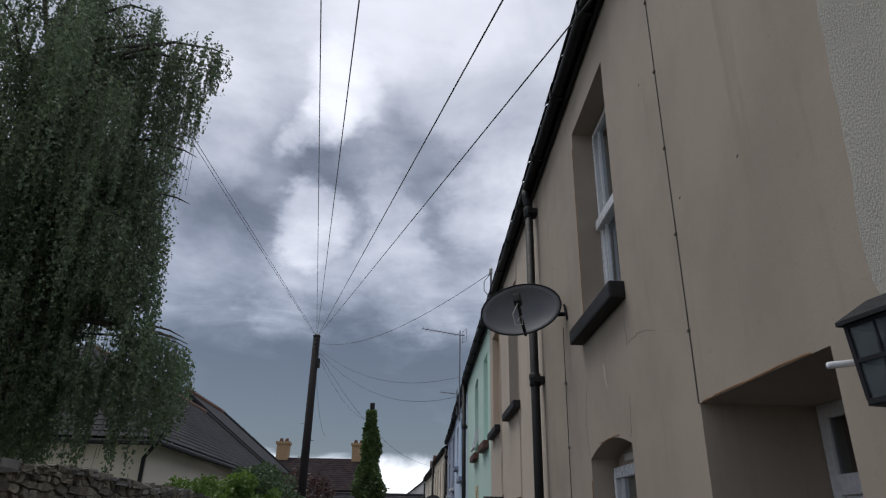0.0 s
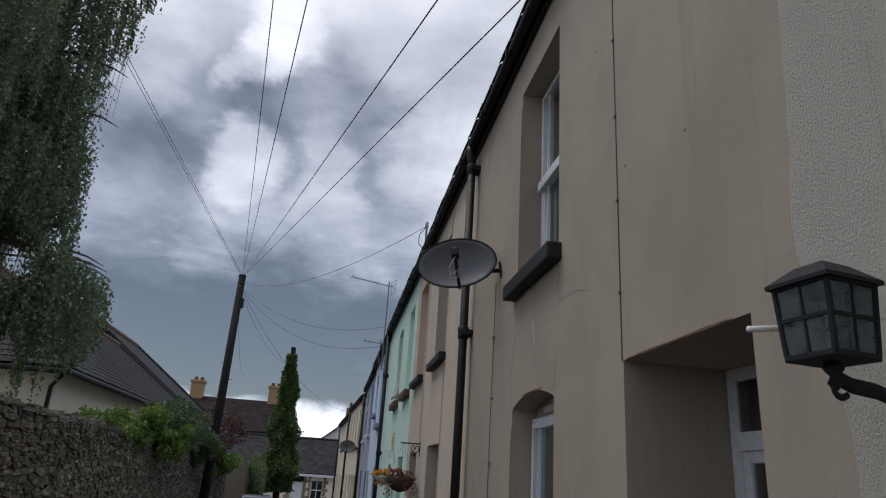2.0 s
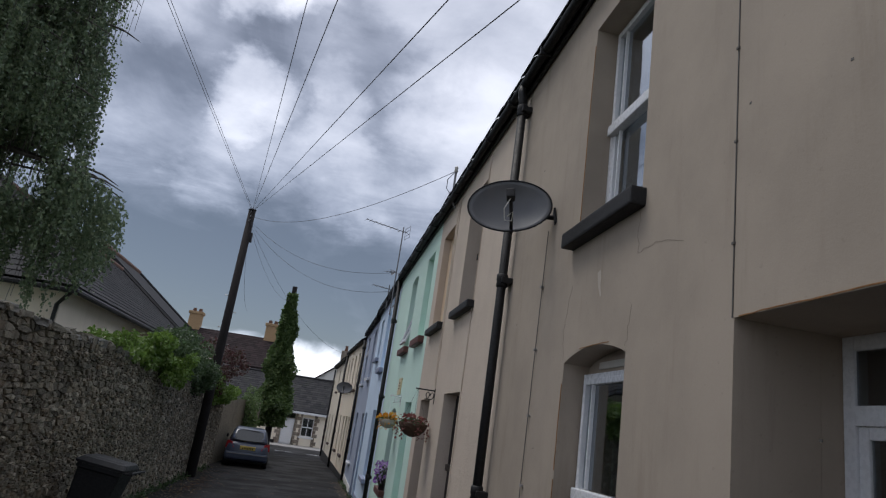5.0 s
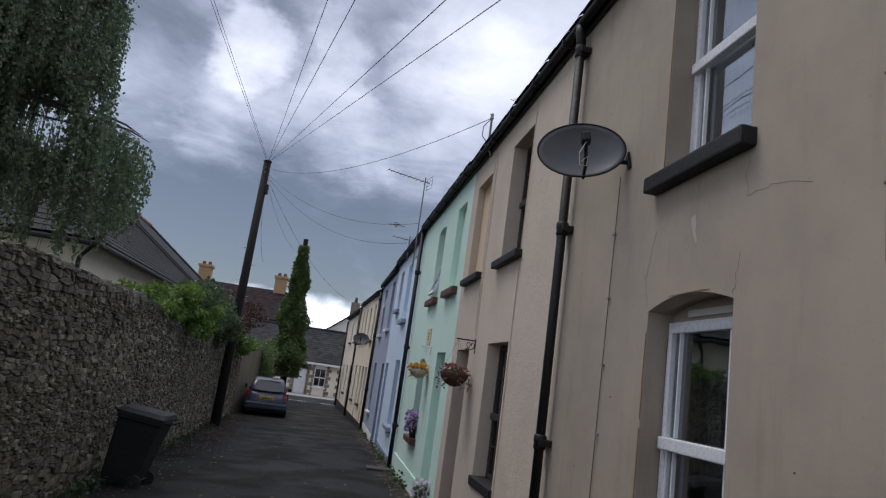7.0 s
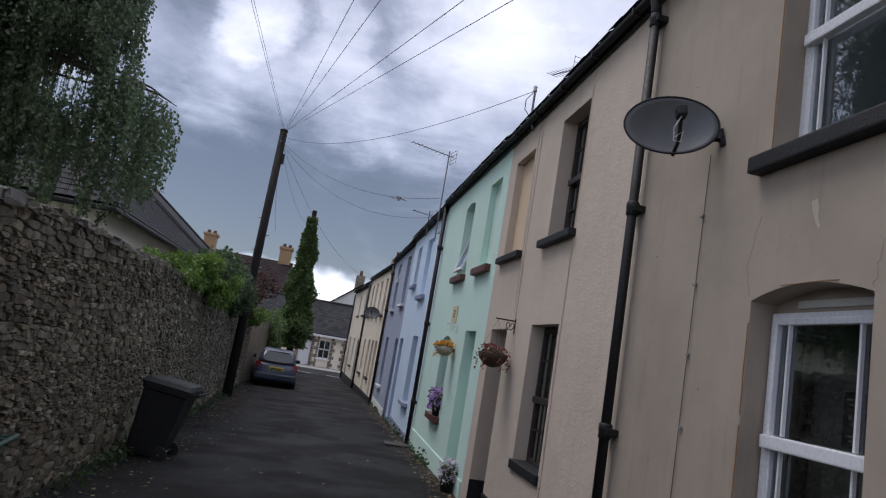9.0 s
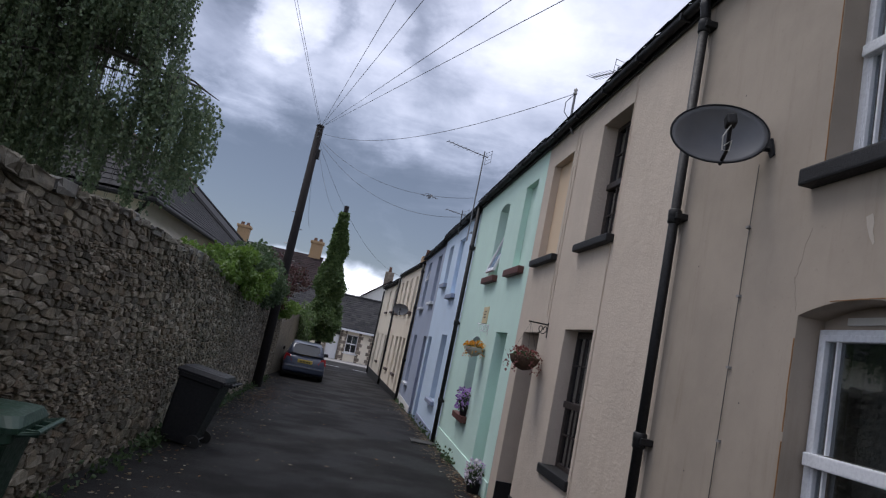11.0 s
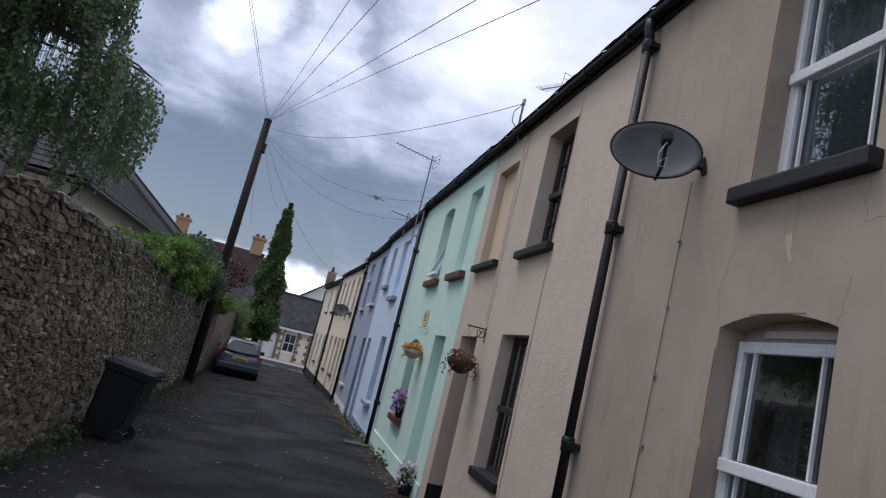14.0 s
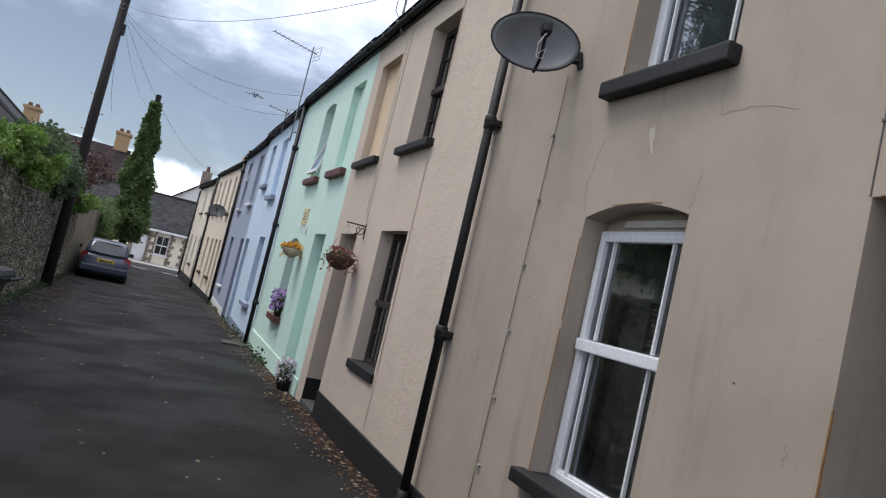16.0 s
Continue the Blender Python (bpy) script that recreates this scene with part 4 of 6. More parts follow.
# ---- the house across the end of the lane ----
he2 = thing("end_cottage", "cream single-storey cottage with brown quoins", "house", Matrix.Translation((-0.25, 0.0, -0.23)) @ Matrix.Translation((0, 56.0, 0)) @ Matrix.Diagonal((1.14, 1.14, 1.1, 1)) @ Matrix.Translation((0, -48.5, 0)))
EY = 48.5
hole = [(2.15, 3.05, -0.42, 1.95), (3.5, 4.3, 0.35, 1.65)]
bm = facade(-6.0, 6.2, -0.9, 2.1, [(-h[1], -h[0], h[2], h[3]) for h in hole])
bmesh.ops.transform(bm, matrix=Matrix.Translation((0, EY, 0)) @ Matrix.Rotation(radians(90), 4, "Z"), verts=bm.verts)
part("front_wall", bm, PALE_CREAM, he2)
bm = bmesh.new()
box(bm, -6.2, 6.0, EY + 2.0, EY + 2.1, -0.9, 2.1)
box(bm, -6.2, -6.0, EY + 0.36, EY + 7, -0.9, 2.1)
box(bm, 5.8, 6.0, EY + 0.36, EY + 7, -0.9, 2.1)
part("side_wall", bm, PALE_CREAM, he2)
bm = bmesh.new()
loft(bm, [[(x, EY - 0.3, 2.05), (x, EY + 3.4, 4.5), (x, EY + 7.2, 2.05), (x, EY + 7.2, 1.93), (x, EY + 3.4, 4.36), (x, EY - 0.3, 1.93)] for x in (-6.3, 6.1)])
rf = part("roof", bm, SLATE, he2, "dark grey slate roof")
bm = bmesh.new()
slates(bm, Vector((-6.3, EY - 0.3, 2.05)), (1, 0, 0), (0, 3.7, 2.45), 12.4, 4.44, 0.35, 0.28, random.Random(5))
tagged(part("slating", bm, SLATE, rf), kind="stuff")
part("fascia", B(-6.2, 6.0, EY - 0.34, EY - 0.31, 1.85, 2.0), UPVC, he2, "white fascia board")
part("ridge", T([(-6.3, EY + 3.4, 4.52), (6.1, EY + 3.4, 4.52)], 0.1, 8), SLATE, he2)
dd = part("door", B(2.2, 3.0, EY + 0.15, EY + 0.2, -0.4, 1.45, 0.006), UPVC, he2, "white panelled door with a dark fanlight")
for i in (0, 1):
    for za, zb in ((-0.25, 0.3), (0.42, 1.3)):
        part("door_panel", B(2.29 + 0.36 * i, 2.55 + 0.36 * i, EY + 0.135, EY + 0.15, za, zb, 0.005), UPVC, dd)
part("fanlight", B(2.2, 3.0, EY + 0.17, EY + 0.18, 1.5, 1.93), GLASS, dd)
wn = part("window", B(3.5, 4.3, EY + 0.16, EY + 0.2, 0.95, 1.03), UPVC, he2)
for a, b, c, d in ((3.5, 3.56, 0.35, 1.65), (4.24, 4.3, 0.35, 1.65), (3.56, 4.24, 0.35, 0.42), (3.56, 4.24, 1.58, 1.65), (3.88, 3.92, 0.42, 1.58)):
    part("frame_bar", B(a, b, EY + 0.16, EY + 0.2, c, d), UPVC, wn)
part("pane", B(3.56, 4.24, EY + 0.18, EY + 0.185, 0.42, 1.58), GLASS, wn)
part("blind_slats", B(3.56, 4.24, EY + 0.22, EY + 0.225, 0.42, 1.58), LACE, wn, "pale window blind")
part("window_sill", B(3.4, 4.4, EY - 0.08, EY + 0.16, 0.25, 0.34, 0.01), UPVC, he2)
qrng = random.Random(8)
for xe, sgn in ((2.15, -1), (3.05, 1), (3.5, -1), (4.3, 1), (5.35, -1)):
    z = -0.42
    k = 0
    while z < 1.7:
        wd = (0.22 if k % 2 else 0.14) if xe in (3.05, 3.5) else (0.34 if k % 2 else 0.2)
        x0, x1 = (xe - wd, xe) if sgn < 0 else (xe, xe + wd)
        part("quoin", B(x0, x1, EY - 0.03, EY - 0.002, z + 0.01, z + 0.25, 0.008), QUOIN, he2)
        z += 0.26
        k += 1

# ---- houses behind the garden wall ----
lh = thing("slate_roofed_house", "cream rendered house with a slate roof behind the wall", "house", Matrix.Translation((-0.17, 0, -0.07)))
part("wall", B(-10.0, -2.0, 19.4, 36.3, -0.5, 4.2), PALE_CREAM, lh)
bm = bmesh.new()
loft(bm, [[(-1.65, ya, 4.2), (-6.0, yb, 7.5), (-10.35, ya, 4.2), (-10.35, ya, 4.05), (-6.0, yb, 7.35), (-1.65, ya, 4.05)] for ya, yb in ((19.0, 23.4), (36.6, 36.6))])
rf = part("roof", bm, SLATE, lh, "grey slate roof")
bm = bmesh.new()
slates(bm, Vector((-1.65, 19.0, 4.2)), (0, 1, 0), (-4.35, 0, 3.3), 17.6, 5.46, 0.36, 0.26, random.Random(6))
for v in [v for v in bm.verts if v.co.y < 19.0 - (v.co.x + 1.65) * 4.4 / 4.35]:
    v.co.y = 19.0 - (v.co.x + 1.65) * 4.4 / 4.35
bm2 = bmesh.new()
slates(bm2, Vector((-10.35, 19.0, 4.2)), (1, 0, 0), (0, 4.4, 3.3), 8.7, 5.5, 0.36, 0.26, random.Random(9))
for v in bm2.verts:
    f = (v.co.y - 19.0) / 4.4 * 4.35
    v.co.x = min(-1.65 - f, max(-10.35 + f, v.co.x))
tagged(part("slating", bm2, SLATE, rf), kind="stuff")
part("hip_tile", T([(-1.62, 18.98, 4.22), (-6.0, 23.4, 7.55)], 0.07, 8), SLATE, lh)
tagged(part("slating", bm, SLATE, rf), kind="stuff")
bm = bmesh.new()
for y in (36.2,):
    loft(bm, [[(-2.05, yy, 4.3), (-6.0, yy, 7.3), (-9.95, yy, 4.3)] for yy in (y, y + 0.05)])
part("gable", bm, PALE_CREAM, lh)
part("verge", T([(-1.6, 36.6, 4.2), (-6.0, 36.6, 7.56)], 0.09, 6), BLACK, lh)
part("ridge", T([(-6.0, 23.4, 7.52), (-6.0, 36.6, 7.52)], 0.12, 8), RIDGE, lh)
part("gutter", T([(-10.3, 18.95, 4.08), (-1.6, 18.95, 4.08), (-1.6, 36.6, 4.08)], 0.07, 8), BLACK, lh)
part("downpipe", T([(-1.7, 19.0, 4.05), (-2.05, 19.33, 3.75), (-2.05, 19.33, 0.0)], 0.05, 8), BLACK, lh)
lh2 = thing("brown_ridged_house", "slate roofed house with a brown ridge beyond the wall", "house", Matrix.Translation((-0.28, 0, -0.05)))
part("wall", B(-11.5, -3.0, 38.0, 45.0, -0.6, 5.2), PALE_CREAM, lh2)
bm = bmesh.new()
loft(bm, [[(-2.6, y, 5.1), (-7.4, y, 8.8), (-12.0, y, 5.1), (-12.0, y, 4.95), (-7.4, y, 8.65), (-2.6, y, 4.95)] for y in (37.8, 45.2)])
part("roof", bm, SLATE, lh2, "dark slate roof")
part("verge", T([(-2.6, 45.2, 5.14), (-7.4, 45.2, 8.85)], 0.09, 6), SLATE, lh2)
part("ridge", T([(-7.4, 37.8, 8.83), (-7.4, 45.2, 8.83)], 0.14, 8), RIDGE, lh2)

mh = thing("maroon_roofed_house", "house with a maroon slate roof and two yellow chimneys", "house", Matrix.Translation((-1.35, 75.0, -0.4)) @ Matrix.Diagonal((1.47, 1.44, 1.36, 1)) @ Matrix.Translation((0, -53.6, 0)))
bm = bmesh.new()
loft(bm, [[(x, 50.0, -0.6), (x, 50.0, 4.4), (x, 53.6, 6.55), (x, 57.2, 4.4), (x, 57.2, -0.6)] for x in (-9.5, 0.6)])
part("wall", bm, WHITEWASH, mh)
bm = bmesh.new()
loft(bm, [[(x, 49.6, 4.3), (x, 53.6, 6.8), (x, 57.6, 4.3), (x, 57.6, 4.15), (x, 53.6, 6.65), (x, 49.6, 4.15)] for x in (-9.8, 0.75)])
rf = part("roof", bm, RED_SLATE, mh, "maroon slate roof")
bm = bmesh.new()
slates(bm, Vector((-9.8, 49.6, 4.3)), (1, 0, 0), (0, 4.0, 2.5), 10.55, 4.72, 0.4, 0.3, random.Random(7))
tagged(part("slating", bm, RED_SLATE, rf), kind="stuff")
part("barge_board", T([(0.78, 49.6, 4.25), (0.78, 53.6, 6.78)], 0.09, 6), UPVC, mh, "white barge board")
for xc in (-5.3, 0.05):
    st = part("chimney_stack", B(xc - 0.42, xc + 0.42, 53.2, 54.0, 6.3, 7.75, 0.02), YELLOW_BRICK, mh, "yellow brick chimney")
    part("corbel", B(xc - 0.5, xc + 0.5, 53.12, 54.08, 7.75, 7.95, 0.02), YELLOW_BRICK, st)
    for k in (-0.2, 0.2):
        part("chimney_pot", lathe(bmesh.new(), [(0.13, 0), (0.15, 0.04), (0.11, 0.22), (0.13, 0.26)], 10, (xc + k, 53.6, 7.95)), RIDGE, st, smooth=True)

wg = thing("white_gabled_house", "white gabled house beyond the cottage", "house", Matrix.Translation((-0.5, 4.0, 0.35)))
bm = bmesh.new()
loft(bm, [[(4.2, y, -0.6), (4.2, y, 4.3), (7.2, y, 6.6), (10.2, y, 4.3), (10.2, y, -0.6)] for y in (60.0, 70.0)])
part("wall", bm, WHITEWASH, wg)
bm = bmesh.new()
loft(bm, [[(3.9, y, 4.15), (7.2, y, 6.75), (10.5, y, 4.15), (10.5, y, 4.0), (7.2, y, 6.6), (3.9, y, 4.0)] for y in (59.8, 70.2)])
part("roof", bm, RED_SLATE, wg)
st = part("chimney_stack", B(6.6, 7.4, 61.0, 61.8, 6.3, 7.6, 0.02), QUOIN, wg, "stone chimney")
part("chimney_pot", lathe(bmesh.new(), [(0.15, 0), (0.18, 0.06), (0.12, 0.4), (0.16, 0.5)], 10, (7.0, 61.4, 7.6)), RIDGE, st, smooth=True)

# ---- the rubble garden wall ----
WX = 0.75


def wall_top(y):
    return 2.75 - 0.016 * (y - 9.0) - 0.04 * math.sin(y * 1.7) * 0.6 + (0.10 if y > 22 else 0.0) - 0.05 * max(0.0, 9.5 - y)


wall = thing("garden_wall", "tall rubble stone garden wall with pale cap stones", "wall", kind="structure")
bm = bmesh.new()
ys = [0.0 + 0.5 * k for k in range(61)]
loft(bm, [[(WX - 0.42, y, -0.9), (WX - 0.034, y, -0.9), (WX - 0.034, y, wall_top(y) - 0.07), (WX - 0.42, y, wall_top(y) - 0.07)] for y in ys])
part("mortar_core", bm, MORTAR, wall)
bm = bmesh.new()
far = [(WX, 30.0), (0.9, 33.0), (1.1, 37.0), (1.4, 41.5), (1.0, 42.6), (-6.0, 43.0)]
loft(bm, [[(x - 0.4, y, -0.9), (x, y, -0.9), (x, y, 2.2), (x - 0.4, y, 2.2)] for x, y in far])
part("far_wall", bm, STONE_REST, wall)


srng = random.Random(21)
FLAT = 2.5


def clip(poly, px, pz, qx, qz):
    """Keeps the side of a polygon that lies nearer to p than to q."""
    mx, mz, nx, nz = (px + qx) / 2, (pz + qz) / 2, qx - px, qz - pz
    out = []
    for i, (ax, az) in enumerate(poly):
        bx, bz = poly[i - 1]
        da, db = (ax - mx) * nx + (az - mz) * nz, (bx - mx) * nx + (bz - mz) * nz
        if (da <= 0) != (db <= 0):
            f = da / (da - db)
            out.append((ax + (bx - ax) * f, az + (bz - az) * f))
        if da <= 0:
            out.append((ax, az))
    return out


def stone_rings(poly, rng):
    """Base, edge and face of a rough flat-faced stone that fills a cell of the wall."""
    # break long edges, so that no outline stays straight
    rough = []
    for i, (ay, az) in enumerate(poly):
        by, bz = poly[(i + 1) % len(poly)]
        rough.append((ay, az))
        if math.hypot(by - ay, bz - az) > 0.07:
            f = rng.uniform(0.35, 0.65)
            rough.append((ay + (by - ay) * f + rng.uniform(-0.006, 0.006), az + (bz - az) * f + rng.uniform(-0.006, 0.006)))
    cy = sum(p[0] for p in rough) / len(rough)
    cz = sum(p[1] for p in rough) / len(rough)
    size = max(0.03, min(max(abs(p[0] - cy) for p in rough), max(abs(p[1] - cz) for p in rough)))
    out_ = WX + rng.uniform(-0.018, 0.020)
    ty, tz = rng.uniform(-0.035, 0.035), rng.uniform(-0.06, 0.06)
    gap = rng.choice((0.001, 0.002, 0.004, 0.007, 0.011))

    def ring(inset, x):
        s_ = max(0.4, 1 - inset / size)
        pts = []
        for y, z in rough:
            xx = x if x < WX - 0.05 else x + ty * (y - cy) + tz * (z - cz) + rng.uniform(-0.003, 0.003)
            pts.append((xx, cy + (y - cy) * s_, cz + (z - cz) * s_))
        return pts
    return [ring(gap, WX - 0.10), ring(gap, out_ - 0.014), ring(gap + rng.uniform(0.003, 0.008), out_)]


# seats of the stones: uneven courses, some left out so that a neighbour grows
grid = {}
seats = []
z = -0.55
while z < 3.1:
    ht = srng.choice((0.025, 0.035, 0.04, 0.05, 0.06, 0.08, 0.12))
    y = 0.6 + srng.uniform(0, 0.3)
    while y < 30.4:
        wd = ht * srng.uniform(1.2, 3.4)
        if srng.random() > 0.12:
            sy = y + wd / 2 + srng.uniform(-0.045, 0.045)
            sz = z + ht / 2 + srng.uniform(-0.012, 0.012) + 0.07 * math.sin(sy * 0.8 + z * 1.3)
            seats.append((sy, sz * FLAT))
            grid.setdefault((int(sy / 0.3), int(sz * FLAT / 0.3)), []).append((sy, sz * FLAT))
        y += wd
    z += ht
near_count = 0
rest_v, rest_f = [], []
for sy, sz in seats:
    zz = sz / FLAT
    if not (1.0 < sy < 30 and ground_z(sy, WX) - 0.12 < zz < wall_top(sy) - 0.04):
        continue
    cell = [(sy - 0.26, sz - 0.3), (sy + 0.26, sz - 0.3), (sy + 0.26, sz + 0.3), (sy - 0.26, sz + 0.3)]
    gi, gj = int(sy / 0.3), int(sz / 0.3)
    for i in range(gi - 2, gi + 3):
        for j in range(gj - 2, gj + 3):
            for qy, qz in grid.get((i, j), ()):
                if (qy, qz) != (sy, sz) and abs(qy - sy) < 0.6 and abs(qz - sz) < 0.6 and len(cell) > 2:
                    cell = clip(cell, sy, sz, qy, qz)
    if len(cell) < 3:
        continue
    rings = stone_rings([(y, z / FLAT) for y, z in cell], srng)
    if near_count < 300 and 8.6 < sy < 11.4 and 1.2 < zz:
        ob = part("stone", loft(bmesh.new(), rings), STONE, wall)
        near_count += 1
    else:
        o, k = len(rest_v), len(rings[0])
        rest_v += [p for r in rings for p in r]
        for a in (0, 1):
            rest_f += [(o + a * k + i, o + a * k + (i + 1) % k, o + a * k + k + (i + 1) % k, o + a * k + k + i) for i in range(k)]
        rest_f.append(tuple(range(o + 2 * k, o + 3 * k)))
me = bpy.data.meshes.new("rubble_facing")
me.from_pydata(rest_v, [], rest_f)
me.materials.append(STONE_REST)
ob = new("rubble_facing", me)
ob.parent = wall
tagged(ob, "rubble stones of the wall", kind="stuff")
crng = random.Random(4)
y = 1.0
while y < 29.5:
    wd = crng.uniform(0.12, 0.42)
    h = crng.uniform(0.06, 0.13)
    bm = bmesh.new()
    zt = wall_top(y + wd / 2)
    box(bm, WX - 0.44, WX + crng.uniform(-0.01, 0.05), y, y + wd - 0.015, zt - 0.08, zt - 0.08 + h, 0.022)
    for v in bm.verts:
        v.co += Vector((crng.uniform(-0.02, 0.02), crng.uniform(-0.02, 0.02), crng.uniform(-0.022, 0.022)))
    part("cap_stone", bm, CAPSTONE if crng.random() < 0.6 else STONE_REST, wall)
    y += wd

# ---- telegraph pole and wires ----
TOP = Vector((1.0, 23.8, 8.02))
pole = thing("telegraph_pole", "dark creosoted wooden telegraph pole beside the wall", "pole", Matrix.Translation((0.97, 23.8, ground_z(23.8, 0.97))))
part("shaft", T([(0, 0, -0.3), (0.02, 0, 4.0), (0.03, 0, 8.24)], 0.15, 14, 0.115), POLE_WOOD, pole, smooth=True)
part("pole_cap", lathe(bmesh.new(), [(0.125, 0), (0.13, 0.03), (0.05, 0.07)], 12, (0.03, 0, 8.24)), POLE_WOOD, pole)
part("terminal_box", B(0.12, 0.21, -0.09, 0.09, 7.2, 7.5, 0.015), BLACK, pole, "black cable terminal box")
for k, zz in enumerate((7.85, 8.0, 8.12)):
    part("wire_hook", T([(0.02, -0.10, zz), (0.02, -0.2, zz), (0.06, -0.22, zz + 0.03)], 0.012, 6), STEEL, pole)
for k in range(5):
    part("step_iron", T([(0.02 - 0.22 * (-1) ** k, 0, 3.4 + 0.5 * k), (0.02, 0, 3.4 + 0.5 * k)], 0.012, 6), STEEL, pole)


def wire(a, b, sag, label, r=0.0045, n=24):
    a, b = Vector(a), Vector(b)
    pts = [a.lerp(b, k / n) - Vector((0, 0, sag * 4 * (k / n) * (1 - k / n))) for k in range(n + 1)]
    solo("overhead_wire", T(pts, r, 6), WIRE, label, "cable", group="overhead wires", smooth=True)


for d, s in (((0.141, -1, -0.136), 30.0), ((0.155, -1, -0.159), 27.3), ((0.19, -1, -0.182), 22.3), ((0.21, -1, -0.184), 20.2)):
    wire(TOP, TOP + Vector(d) * s, 0.0, "thin black overhead telephone wire from the pole")
wire(TOP, TOP + Vector((-0.015, -1, -0.039)) * 34, 0.0, "thin black overhead wire over the garden wall")
wire(TOP + Vector((0.04, 0, 0)), TOP + Vector((-0.0135, -1, -0.037)) * 34, 0.0, "thin black overhead wire over the garden wall")
wire(TOP - Vector((0, 0, 0.15)), (5.36, 11.4, 5.74), 0.45, "sagging telephone wire from the pole to a bracket")
wire(TOP - Vector((0, 0, 0.3)), (5.36, 17.8, 5.55), 0.55, "sagging telephone wire to the mint house eaves")
wire(TOP - Vector((0, 0, 0.35)), (5.36, 19.0, 5.3), 0.7, "sagging telephone wire to the blue house eaves")
wire(TOP - Vector((0, 0, 0.4)), (2.0, 44.0, 8.6), 0.9, "sagging telephone wire to the ivy-clad pole")
wire(TOP - Vector((0, 0, 0.35)), (5.4, 33.0, 4.8), 0.9, "sagging telephone wire to the cream house")
wire(TOP - Vector((0, 0, 0.5)), (1.2, 26.5, 5.2), 0.5, "slack wire hanging below the pole top")

# ---- ivy-clad pole ----
ivy = thing("ivy_clad_pole", "telegraph pole wholly overgrown with green ivy", "ivy", Matrix.Translation((1.96, 44.0, ground_z(44))) @ Matrix.Rotation(radians(-1.2), 4, "Y") @ Matrix.Diagonal((1.5, 1.5, 1.2, 1)))
part("shaft", T([(0, 0, -0.3), (0.02, 0, 8.2)], 0.14, 12, 0.10), POLE_WOOD, ivy)
rg = np.random.default_rng(5)
n = 27000
h = rg.uniform(0, 1, n) ** 0.9
zz = 1.2 + 6.6 * h
rad = (0.86 - 0.70 * h) * (0.85 + 0.35 * np.sin(zz * 3.1 + 1.0) * 0.4)
th = rg.uniform(0, 2 * math.pi, n)
lump = 1 + 0.22 * np.sin(3 * th + zz * 2.3) + 0.15 * np.sin(5 * th - zz * 4.1)
rr = rad * lump * rg.uniform(0.72, 1.05, n)
rr = np.where(zz < 1.9, rr * 0.85, rr)
leaves("ivy_leaves", np.stack([rr * np.cos(th), rr * np.sin(th), zz], 1), 0.115, 6, IVY_LEAF, ivy, "dense green ivy leaves", 0.35)

# ---- shrubs over the wall ----


def shrub(label, c, r, count, size, mat, seed, name="shrub", stem=True):
    t = thing(name, label, "shrub", Matrix.Translation((c[0], c[1], 0)), "shrubs on the wall")
    g = np.random.default_rng(seed)
    lumps = g.normal(size=(14, 3)) * np.array([0.42, 0.42, 0.42])
    pick = lumps[g.integers(0, 14, count)]
    q = g.normal(size=(count, 3))
    q /= np.linalg.norm(q, axis=1)[:, None]
    q = pick + q * g.uniform(0.25, 0.42, count)[:, None]
    pts = q * np.array(r) * 1.05 + np.array([0, 0, c[2]])
    leaves("foliage", pts, size, seed + 1, mat, t, droop=0.3)
    if stem:
        bm = bmesh.new()
        for k in range(5):
            e = lumps[k] * np.array(r)
            tube(bm, [(-0.3, 0, c[2] - r[2] * 1.6), (e[0] * 0.5 - 0.1, e[1] * 0.5, c[2] - r[2] * 0.4), (e[0], e[1], c[2] + e[2])], 0.03, 6, 0.01)
        part("stem_growth", bm, BARK, t)
    return t


shrub("bright green leafy shrub spilling over the wall", (0.75, 16.3, 2.85), (0.55, 1.6, 0.34), 4200, 0.085, BRIGHT_LEAF, 31)
shrub("bright green leafy shrub hanging down the wall", (0.88, 17.6, 2.68), (0.34, 0.8, 0.36), 2300, 0.08, BRIGHT_LEAF, 32)
shrub("dark green shrub on top of the wall", (0.6, 19.8, 3.0), (0.8, 2.2, 0.55), 6000, 0.08, SHRUB_LEAF, 33)
shrub("dull green shrub against the pole and wall", (0.9, 22.4, 2.6), (0.6, 1.2, 0.62), 4200, 0.075, SHRUB_LEAF, 34)
shrub("copper-leaved shrub behind the wall", (0.6, 27.0, 3.1), (0.8, 1.6, 0.7), 3000, 0.09, COPPER_LEAF, 35)
shrub("pale green shrub spilling over the wall", (0.95, 27.5, 2.35), (0.55, 2.0, 0.5), 4200, 0.09, BRIGHT_LEAF, 36)
shrub("green shrub at the foot of the ivy-clad pole", (1.15, 36.5, 1.8), (0.65, 1.9, 0.9), 3000, 0.10, IVY_LEAF, 37)
shrub("small green plant on the wall top", (0.75, 14.3, 2.82), (0.25, 0.45, 0.14), 500, 0.06, BRIGHT_LEAF, 38)

